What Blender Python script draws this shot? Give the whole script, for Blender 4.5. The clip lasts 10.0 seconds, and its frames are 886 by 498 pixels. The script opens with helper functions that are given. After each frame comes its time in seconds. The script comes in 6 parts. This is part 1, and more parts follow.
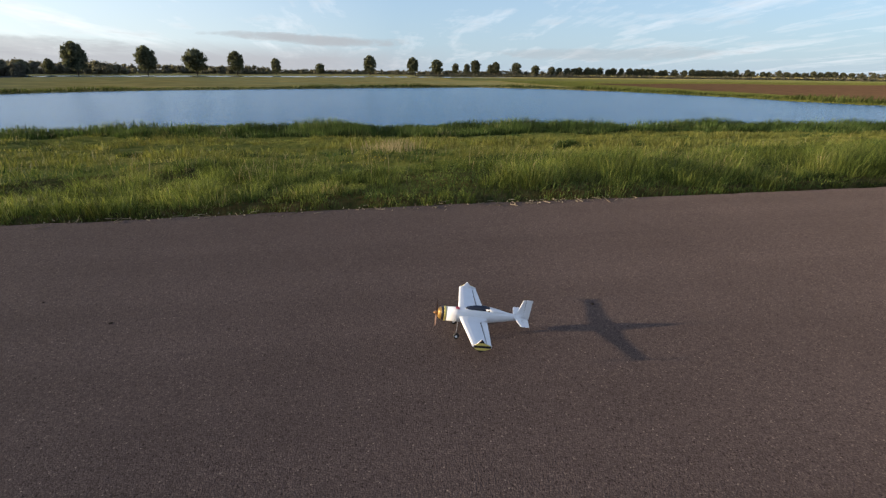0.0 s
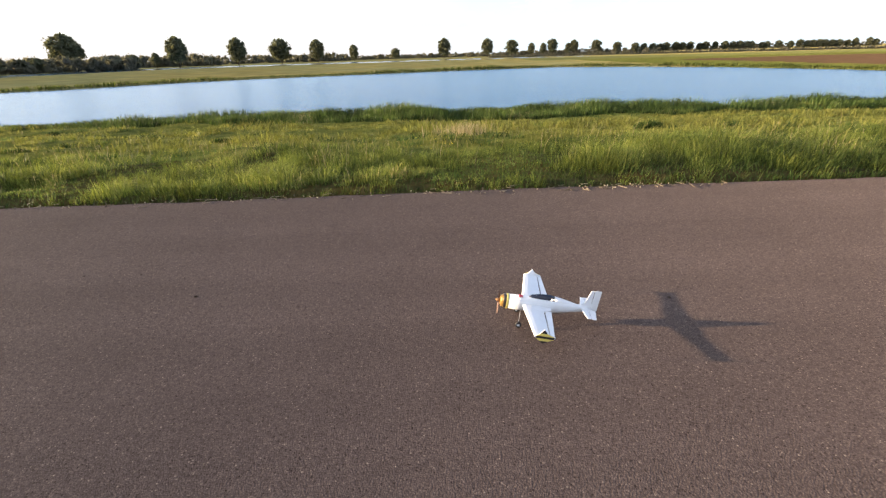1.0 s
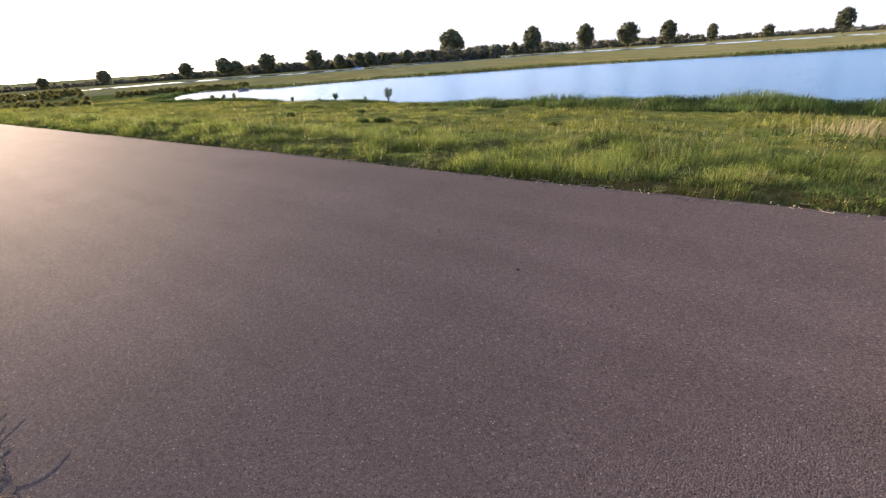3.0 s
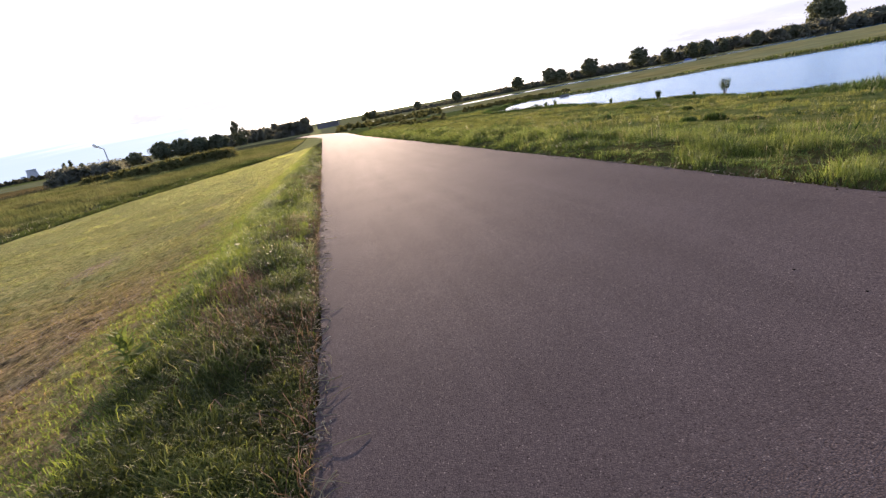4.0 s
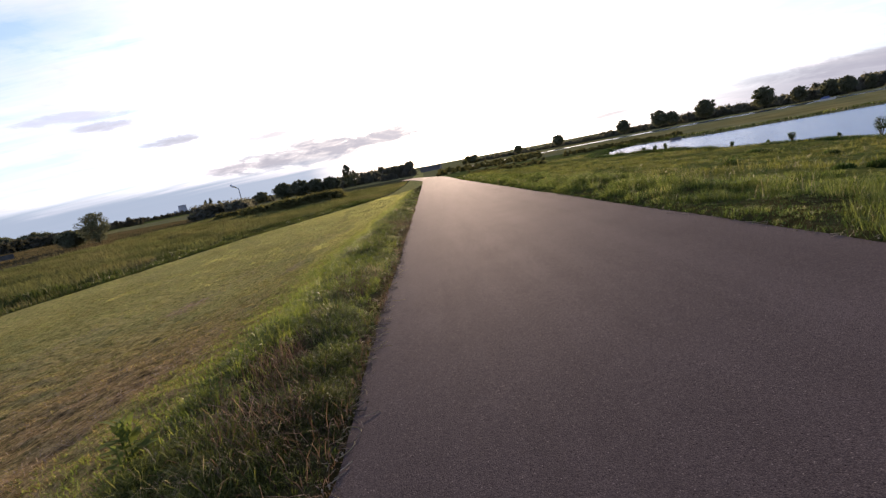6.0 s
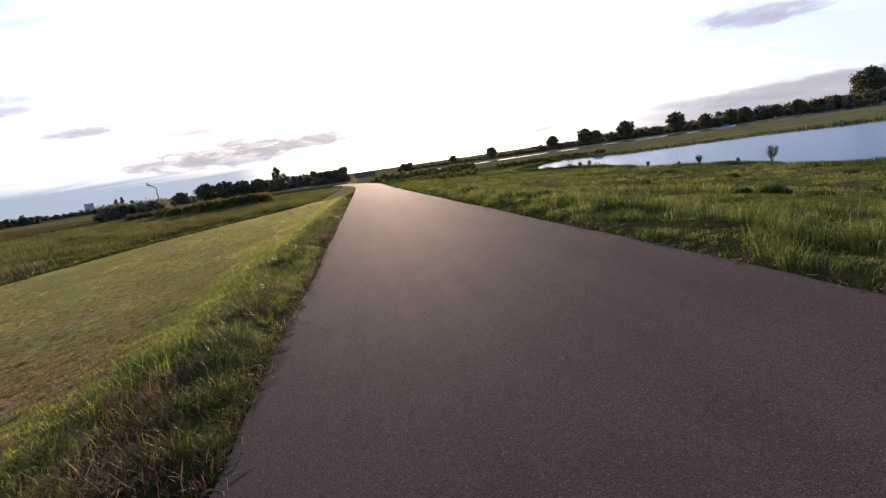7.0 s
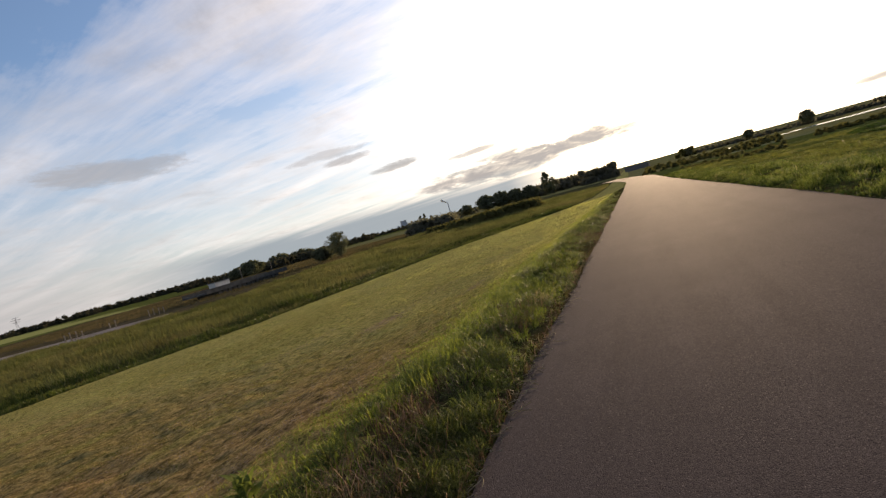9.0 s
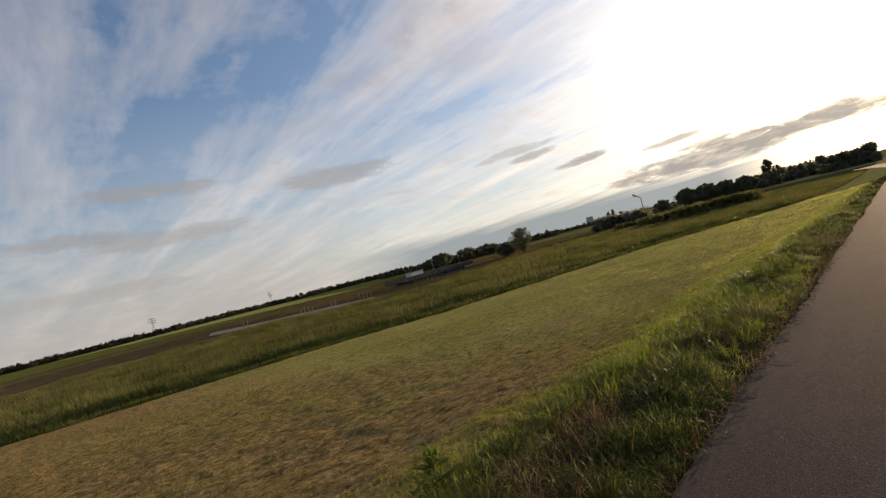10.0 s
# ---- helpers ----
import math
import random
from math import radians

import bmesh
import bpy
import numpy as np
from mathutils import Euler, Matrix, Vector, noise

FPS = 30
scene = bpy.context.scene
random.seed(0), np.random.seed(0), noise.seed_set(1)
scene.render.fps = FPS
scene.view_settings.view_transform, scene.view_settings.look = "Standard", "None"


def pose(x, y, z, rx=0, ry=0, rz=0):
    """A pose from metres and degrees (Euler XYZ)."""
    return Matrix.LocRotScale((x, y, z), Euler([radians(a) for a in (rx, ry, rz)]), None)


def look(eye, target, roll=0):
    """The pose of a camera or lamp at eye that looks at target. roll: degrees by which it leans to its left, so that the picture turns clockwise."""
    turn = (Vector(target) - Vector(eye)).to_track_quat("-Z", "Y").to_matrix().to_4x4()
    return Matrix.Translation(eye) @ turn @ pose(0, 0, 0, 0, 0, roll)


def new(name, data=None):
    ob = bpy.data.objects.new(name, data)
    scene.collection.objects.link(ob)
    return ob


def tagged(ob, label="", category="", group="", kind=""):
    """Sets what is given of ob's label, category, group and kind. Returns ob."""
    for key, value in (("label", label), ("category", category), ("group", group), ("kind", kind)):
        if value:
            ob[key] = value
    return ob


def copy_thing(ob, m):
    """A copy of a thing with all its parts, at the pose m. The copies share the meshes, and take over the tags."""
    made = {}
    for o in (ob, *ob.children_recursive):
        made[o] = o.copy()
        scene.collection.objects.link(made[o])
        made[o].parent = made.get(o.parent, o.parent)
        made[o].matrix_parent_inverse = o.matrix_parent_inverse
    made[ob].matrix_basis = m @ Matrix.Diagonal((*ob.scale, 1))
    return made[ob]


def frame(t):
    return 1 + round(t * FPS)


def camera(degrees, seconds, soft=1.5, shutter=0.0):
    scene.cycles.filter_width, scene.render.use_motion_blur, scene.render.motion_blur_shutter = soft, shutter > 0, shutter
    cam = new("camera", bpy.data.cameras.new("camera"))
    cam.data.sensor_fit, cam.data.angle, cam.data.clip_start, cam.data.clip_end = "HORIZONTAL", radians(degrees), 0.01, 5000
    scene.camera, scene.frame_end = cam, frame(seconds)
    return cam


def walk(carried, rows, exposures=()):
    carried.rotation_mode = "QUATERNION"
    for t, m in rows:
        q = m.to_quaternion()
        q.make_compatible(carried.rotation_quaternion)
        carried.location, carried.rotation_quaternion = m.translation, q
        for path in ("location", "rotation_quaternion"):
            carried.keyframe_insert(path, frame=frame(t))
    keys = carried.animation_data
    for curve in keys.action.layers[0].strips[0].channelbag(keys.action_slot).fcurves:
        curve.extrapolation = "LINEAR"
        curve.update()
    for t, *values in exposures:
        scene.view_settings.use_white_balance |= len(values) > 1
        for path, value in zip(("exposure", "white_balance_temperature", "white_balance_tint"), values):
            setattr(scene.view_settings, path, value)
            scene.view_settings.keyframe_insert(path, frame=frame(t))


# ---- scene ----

# The camera and its walk: seconds, place in metres, turn in degrees.
cam = camera(87.43, 10.0, soft=1.3, shutter=0.05)
PATH = [
    (0.0, 0.002, 0.009, 1.716, 69.15, -0.45, -7.17),
    (0.5, 0.043, 0.043, 1.708, 69.06, 1.47, -3.05),
    (1.0, 0.047, 0.066, 1.698, 67.28, 1.45, 1.34),
    (1.5, 0.044, 0.096, 1.691, 66.02, 1.38, 6.90),
    (2.0, 0.039, 0.051, 1.712, 65.16, 1.74, 16.34),
    (2.2, -0.002, 0.057, 1.709, 65.54, 2.03, 20.93),
    (3.3, -0.223, 0.179, 1.711, 69.12, 6.03, 50.06),
    (3.5, -0.290, 0.225, 1.707, 71.05, 8.30, 59.13),
    (4.0, -0.537, 0.401, 1.705, 72.07, 10.29, 75.44),
    (4.5, -0.836, 0.477, 1.707, 74.78, 11.39, 87.33),
    (5.0, -1.181, 0.499, 1.717, 77.86, 12.45, 90.75),
    (5.5, -1.393, 0.668, 1.716, 80.56, 11.88, 92.05),
    (6.0, -1.640, 0.854, 1.710, 79.42, 10.54, 87.67),
    (6.2, -1.710, 0.910, 1.687, 78.98, 9.97, 83.49),
    (7.3, -2.134, 1.251, 1.738, 79.09, 8.06, 79.71),
    (7.5, -2.210, 1.269, 1.738, 80.03, 8.76, 82.28),
    (8.0, -2.423, 1.273, 1.740, 81.55, 10.27, 90.71),
    (8.5, -2.538, 1.291, 1.747, 83.32, 13.67, 101.10),
    (9.0, -2.642, 1.367, 1.747, 85.90, 15.22, 112.50),
    (9.5, -2.681, 1.367, 1.745, 88.76, 15.28, 123.40),
    (10.0, -2.617, 1.372, 1.757, 91.35, 14.16, 135.62),
]
EXPOSURES = [(0.0, 0.90, 7150, 17), (0.5, 1.54, 7700, 18), (1.0, 1.83, 7900, 19), (2.0, 1.93, 7500, 18), (3.5, 1.85, 6800, 29), (4.0, 1.60, 6700, 29), (4.5, 1.24, 6500, 29), (6.0, 0.84, 6800, 30), (8.0, 0.78, 7200, 28), (9.0, 0.53, 8000, 22), (10.0, 0.36, 8500, 21)]
walk(cam, [(t, pose(x, y, z, rx, ry, rz)) for t, x, y, z, rx, ry, rz in PATH], EXPOSURES)

# ---- sky and sun ----
SUN_AZ, SUN_EL = -86.0, 7.3        # degrees from +y towards +x, and above the horizon
to_sun = Vector((math.sin(radians(SUN_AZ)) * math.cos(radians(SUN_EL)), math.cos(radians(SUN_AZ)) * math.cos(radians(SUN_EL)), math.sin(radians(SUN_EL))))


class Nodes:
    """Short hand for building a node tree."""

    def __init__(self, tree):
        self.tree = tree
        tree.nodes.clear()

    def add(self, kind, settings=None, **inputs):
        node = self.tree.nodes.new(kind)
        for key, value in (settings or {}).items():
            setattr(node, key, value)
        for key, value in inputs.items():
            slot = int(key[1:]) if key[0] == "_" and key[1:].isdigit() else key.replace("_", " ")
            if hasattr(value, "is_linked") or hasattr(value, "default_value"):
                self.tree.links.new(value, node.inputs[slot])
            else:
                node.inputs[slot].default_value = value
        return node

    def math(self, op, a, b=0.0, c=0.0, clamp=False):
        return self.add("ShaderNodeMath", {"operation": op, "use_clamp": clamp}, _0=a, _1=b, _2=c).outputs[0]

    def mix(self, fac, a, b, blend="MIX"):
        return self.add("ShaderNodeMix", {"data_type": "RGBA", "blend_type": blend}, _0=fac, _6=a, _7=b).outputs[2]

    def ramp(self, fac, stops):
        node = self.add("ShaderNodeValToRGB", _0=fac)
        bar = node.color_ramp.elements
        while len(bar) < len(stops):
            bar.new(0.5)
        for el, (at, col) in zip(bar, stops):
            el.position = at
            el.color = (*col, 1) if isinstance(col, tuple) else (col, col, col, 1)
        return node.outputs[0]

    def noise(self, where, scale, detail=4.0, rough=0.55, distort=0.0):
        return self.add("ShaderNodeTexNoise", Vector=where, Scale=scale, Detail=detail, Roughness=rough, Distortion=distort).outputs[0]


def make_world():
    world = bpy.data.worlds.new("evening_sky")
    scene.world = world
    world.use_nodes = True
    n = Nodes(world.node_tree)
    sky = n.add("ShaderNodeTexSky", {"sky_type": "NISHITA", "sun_disc": False, "sun_elevation": radians(20), "sun_rotation": radians(SUN_AZ), "air_density": 1.0, "dust_density": 0.6, "ozone_density": 2.0})
    way = n.add("ShaderNodeTexCoord").outputs["Generated"]
    split = n.add("ShaderNodeSeparateXYZ", Vector=way)
    up = n.math("MAXIMUM", split.outputs[2], 0.0)
    # thin cloud on a level sheet: the way divided by its height
    lift = n.math("ADD", up, 0.10)
    sheet = n.add("ShaderNodeCombineXYZ", X=n.math("DIVIDE", split.outputs[0], lift), Y=n.math("DIVIDE", split.outputs[1], lift), Z=0.0).outputs[0]
    long = n.add("ShaderNodeMapping", Vector=sheet, Rotation=(0, 0, -0.25), Scale=(1.9, 0.42, 1.0)).outputs[0]
    veil = n.noise(long, 0.95, 8.0, 0.62, 0.35)
    puff = n.noise(sheet, 2.2, 7.0, 0.62, 0.3)

    def toward(az, el):
        a, e = radians(az), radians(el)
        d = n.add("ShaderNodeVectorMath", {"operation": "DOT_PRODUCT"}, _0=way, _1=(math.sin(a) * math.cos(e), math.cos(a) * math.cos(e), math.sin(e))).outputs["Value"]
        return n.math("MAXIMUM", d, 0.0)

    near_sun = toward(SUN_AZ, SUN_EL)
    glow = n.math("POWER", near_sun, 30.0)
    wide = n.math("POWER", near_sun, 7.0)
    # hazy low down, clear blue high up
    haze = n.ramp(up, [(0.0, 0.85), (0.12, 0.60), (0.40, 0.05)])
    col = n.mix(haze, n.mix(1.0, sky.outputs[0], (0.84, 1.24, 1.52, 1), "MULTIPLY"), n.mix(n.ramp(near_sun, [(0.05, 0.0), (0.62, 1.0)]), (3.2, 4.4, 5.7, 1), (6.0, 6.9, 7.6, 1)))
    cover = n.math("ADD", n.math("ADD", n.math("MULTIPLY", veil, 0.75), n.math("MULTIPLY", puff, 0.35)), n.math("SUBTRACT", n.math("MULTIPLY", wide, 0.10), n.math("MULTIPLY", n.math("MAXIMUM", split.outputs[1], 0.0), 0.10)))
    mask = n.ramp(cover, [(0.47, 0.0), (0.80, 0.85)])
    dark = n.ramp(puff, [(0.42, 1.0), (0.72, 0.5)])
    cloud = n.mix(wide, (9.2, 10.0, 10.8, 1), (18.0, 17.0, 15.0, 1))
    col = n.mix(mask, col, n.mix(1.0, cloud, dark, "MULTIPLY"))
    col = n.mix(1.0, col, n.mix(glow, (0, 0, 0, 1), (28, 24.5, 16.0, 1)), "ADD")
    col = n.mix(1.0, col, n.mix(n.math("MULTIPLY", n.math("POWER", near_sun, 8.0), n.ramp(n.math("ADD", n.math("MULTIPLY", puff, 0.5), n.math("MULTIPLY", veil, 0.5)), [(0.35, 0.35), (0.62, 1.25)])), (0, 0, 0, 1), (6.0, 5.6, 4.8, 1)), "ADD")
    # single dark clouds in front of the glow, and blue-grey banks low down
    ragged = n.noise(n.add("ShaderNodeMapping", Vector=way, Scale=(11.0, 11.0, 42.0)).outputs[0], 1.3, 8.0, 0.66, 0.4)

    def cloudlet(az, el, half_az, half_el, tilt, strength):
        a = radians(az)
        side = n.add("ShaderNodeVectorMath", {"operation": "DOT_PRODUCT"}, _0=way, _1=(math.cos(a), -math.sin(a), 0.0)).outputs["Value"]
        rise = n.math("SUBTRACT", n.math("SUBTRACT", split.outputs[2], math.sin(radians(el))), n.math("MULTIPLY", side, tilt))
        u, v = n.math("DIVIDE", side, math.sin(radians(half_az))), n.math("DIVIDE", rise, math.sin(radians(half_el)))
        far = n.math("ADD", n.math("MULTIPLY", u, u), n.math("MULTIPLY", v, v))
        far = n.math("ADD", far, n.math("MULTIPLY", n.math("SUBTRACT", ragged, 0.5), 3.0))
        ahead = n.ramp(toward(az, el), [(0.5, 0.0), (0.6, 1.0)])
        return n.math("MULTIPLY", n.ramp(far, [(0.0, strength), (0.45, strength * 0.8), (1.0, 0.0)]), ahead)

    for az, el, half_az, half_el, tilt, strength in ((-102, 3.9, 11.5, 1.6, 0.03, 1.0), (-94, 4.4, 7.0, 1.0, -0.03, 0.95), (-110, 3.6, 6.0, 0.5, 0.02, 0.8), (-116.6, 7.4, 3.0, 0.55, 0.06, 0.85), (-107, 6.5, 3.2, 0.40, 0.05, 0.8), (-104, 5.3, 4.0, 0.35, 0.05, 0.7), (-122, 9.5, 3.0, 0.5, 0.05, 0.7),
                                                       (-68, 1.75, 2.6, 0.32, 0.03, 0.85), (-75.4, 5.5, 1.5, 0.5, 0.1, 0.6), (-46, 9.0, 6.0, 0.9, -0.08, 0.8), (-43, 2.1, 9.0, 0.9, 0.02, 0.6), (-5, 3.2, 9.0, 0.6, -0.03, 0.45), (-146, 13.0, 8.0, 1.3, 0.0, 0.6), (-166, 14.5, 8.0, 0.9, 0.0, 0.55), (-165, 9.5, 9.0, 1.2, 0.0, 0.55), (-174, 10.5, 5.0, 1.0, 0.0, 0.6), (-172, 5.0, 9.0, 0.9, 0.0, 0.5), (-124, 10.5, 5.0, 0.6, 0.05, 0.5), (-40, 2.0, 16.0, 0.9, 0.0, 0.6), (-8, 3.3, 10.0, 0.5, -0.03, 0.6), (25, 2.0, 14.0, 0.7, 0.0, 0.4)):
        col = n.mix(cloudlet(az, el, half_az, half_el, tilt, strength), col, n.mix(wide, (3.1, 3.5, 3.9, 1), (4.4, 4.8, 5.0, 1)))
    edge = n.math("ADD", up, n.math("MULTIPLY", n.math("SUBTRACT", veil, 0.5), 0.03))
    bank = n.math("MULTIPLY", n.ramp(edge, [(0.034, 1.0), (0.060, 0.0)]), n.ramp(toward(-121, 1), [(0.88, 0.0), (0.955, 0.95)]))
    col = n.mix(bank, col, (2.8, 3.9, 4.8, 1))
    bank = n.math("MULTIPLY", n.ramp(edge, [(0.022, 0.85), (0.050, 0.0)]), n.ramp(toward(-28, 1), [(0.80, 0.0), (0.93, 1.0)]))
    col = n.mix(bank, col, (3.3, 3.7, 4.2, 1))
    bank = n.math("MULTIPLY", n.ramp(edge, [(0.03, 0.75), (0.19, 0.0)]), n.ramp(toward(-178, 3), [(0.80, 0.0), (0.95, 1.0)]))
    col = n.mix(bank, col, (4.2, 4.7, 5.2, 1))
    back = n.add("ShaderNodeBackground", Color=col, Strength=0.075)
    n.add("ShaderNodeOutputWorld", Surface=back.outputs[0])


make_world()
sun = new("sun", bpy.data.lights.new("sun", "SUN"))
sun.data.energy, sun.data.angle, sun.data.color = 5.0, radians(0.6), (1.0, 0.82, 0.58)
sun.matrix_world = look(tuple(to_sun * 100), (0, 0, 0))

# ---- materials ----


def surface(name, colours, scale, rough=0.85, bump=0.0, bump_scale=None, detail=5.0, metal=0.0, island=0.0, big=None, specular=0.0):
    """A noisy surface: colours from dark to light over a noise of that scale, a second larger noise, and a fine relief."""
    m = bpy.data.materials.new(name)
    m.use_nodes = True
    n = Nodes(m.node_tree)
    where = n.add("ShaderNodeTexCoord").outputs["Object"]
    fine = n.noise(where, scale, detail)
    steps = len(colours)
    col = n.ramp(fine, [(0.3 + 0.4 * i / max(1, steps - 1), c) for i, c in enumerate(colours)])
    if big:
        patch = n.noise(where, big[0], 4.0, 0.6)
        col = n.mix(n.ramp(patch, [(0.4, 0.0), (0.62, 1.0)]), col, n.mix(1.0, col, (*big[1], 1), "MULTIPLY"))
    if island:
        rand = n.add("ShaderNodeNewGeometry").outputs["Random Per Island"]
        col = n.mix(1.0, col, n.ramp(rand, [(0.0, 1.0 - island), (1.0, 1.0 + island)]), "MULTIPLY")
    shade = n.add("ShaderNodeBsdfPrincipled", Base_Color=col, Roughness=rough, Metallic=metal, Specular_IOR_Level=specular, Diffuse_Roughness=0.8)
    if bump:
        relief = n.add("ShaderNodeBump", Strength=1.0, Distance=bump, Height=n.noise(where, bump_scale or scale * 2, 6.0))
        n.tree.links.new(relief.outputs[0], shade.inputs["Normal"])
    n.add("ShaderNodeOutputMaterial", Surface=shade.outputs[0])
    return m


def leafy(name, stops, patch_scale=0.35, through_light=0.52, dry=None, gloss=0.08, own=0.55, rough=0.55, mottle=None):
    """Leaves and blades: a colour of its own for each, patches over the place, and light that shines through."""
    m = bpy.data.materials.new(name)
    m.use_nodes = True
    n = Nodes(m.node_tree)
    rand = n.add("ShaderNodeNewGeometry").outputs["Random Per Island"]
    where = n.add("ShaderNodeTexCoord").outputs["Object"]
    patch = n.noise(where, patch_scale, 4.0, 0.6)
    pick = n.math("ADD", n.math("MULTIPLY", rand, own), n.math("MULTIPLY", n.math("SUBTRACT", patch, 0.5), 1.5), 0.0)
    pick = n.math("ADD", pick, 0.5 - own * 0.5)
    col = n.ramp(pick, stops)
    if dry:
        col = n.mix(n.ramp(n.noise(where, patch_scale * 2.3, 3.0), [(0.52, 0.0), (0.66, 0.8)]), col, (*dry, 1))
    if mottle:
        col = n.mix(1.0, col, n.ramp(n.noise(where, mottle[0], 5.0, 0.68), [(0.34, 1.0 - mottle[1]), (0.66, 1.0 + mottle[1])]), "MULTIPLY")
    front = n.add("ShaderNodeBsdfPrincipled", Base_Color=col, Roughness=rough, Specular_IOR_Level=gloss)
    back = n.add("ShaderNodeBsdfTranslucent", Color=n.mix(1.0, col, (1.12, 1.13, 0.82, 1), "MULTIPLY"))
    both = n.add("ShaderNodeMixShader", Fac=through_light, _1=front.outputs[0], _2=back.outputs[0])
    n.add("ShaderNodeOutputMaterial", Surface=both.outputs[0])
    return m


def asphalt_material():
    m = bpy.data.materials.new("asphalt")
    m.use_nodes = True
    n = Nodes(m.node_tree)
    where = n.add("ShaderNodeTexCoord").outputs["Object"]
    cell = n.add("ShaderNodeTexVoronoi", Vector=where, Scale=135.0)
    stone = cell.outputs["Distance"]
    tone = n.add("ShaderNodeSeparateColor", Color=cell.outputs["Color"]).outputs[0]
    grit = n.noise(where, 45.0, 5.0, 0.7)
    patch = n.noise(where, 0.9, 5.0, 0.6)
    streak = n.noise(n.add("ShaderNodeMapping", Vector=where, Scale=(0.06, 1.3, 1.0)).outputs[0], 1.4, 3.0)
    col = n.ramp(tone, [(0.0, (0.030, 0.023, 0.021)), (0.07, (0.074, 0.057, 0.052)), (0.5, (0.098, 0.075, 0.069)), (0.93, (0.118, 0.091, 0.083)), (0.985, (0.142, 0.112, 0.100)), (1.0, (0.24, 0.195, 0.165))])
    col = n.mix(n.ramp(stone, [(0.25, 0.0), (0.6, 0.6)]), col, (0.050, 0.038, 0.035, 1))
    col = n.mix(1.0, col, n.ramp(grit, [(0.3, 0.82), (0.7, 1.18)]), "MULTIPLY")
    col = n.mix(1.0, col, n.ramp(patch, [(0.3, 0.93), (0.7, 1.07)]), "MULTIPLY")
    col = n.mix(1.0, col, n.ramp(streak, [(0.3, 0.92), (0.7, 1.1)]), "MULTIPLY")
    height = n.math("ADD", n.math("MULTIPLY", n.math("SUBTRACT", 1.0, stone), 0.7), n.math("MULTIPLY", grit, 0.5))
    relief = n.add("ShaderNodeBump", Strength=1.0, Distance=0.0032, Height=height)
    shade = n.add("ShaderNodeBsdfPrincipled", Base_Color=col, Roughness=n.ramp(tone, [(0.0, 0.95), (0.93, 0.88), (1.0, 0.78)]), Specular_IOR_Level=0.014, Specular_Tint=(1.0, 0.80, 0.48, 1), Sheen_Weight=0.018, Sheen_Roughness=0.45, Sheen_Tint=(1.0, 0.92, 0.84, 1), Diffuse_Roughness=0.6, Normal=relief.outputs[0])
    n.add("ShaderNodeOutputMaterial", Surface=shade.outputs[0])
    return m


def water_material(name, ripple, rough=0.2):
    m = bpy.data.materials.new(name)
    m.use_nodes = True
    n = Nodes(m.node_tree)
    where = n.add("ShaderNodeTexCoord").outputs["Object"]
    wide = n.add("ShaderNodeMapping", Vector=where, Scale=(0.5, 1.0, 1.0), Rotation=(0, 0, 0.35)).outputs[0]
    waves = n.math("ADD", n.noise(wide, 2.2, 4.0, 0.6), n.math("MULTIPLY", n.noise(wide, 0.35, 3.0), 1.2))
    relief = n.add("ShaderNodeBump", Strength=1.0, Distance=ripple, Height=waves)
    shade = n.add("ShaderNodeBsdfPrincipled", Base_Color=(0.004, 0.074, 0.168, 1), Roughness=rough, IOR=1.33, Normal=relief.outputs[0])
    n.add("ShaderNodeOutputMaterial", Surface=shade.outputs[0])
    return m


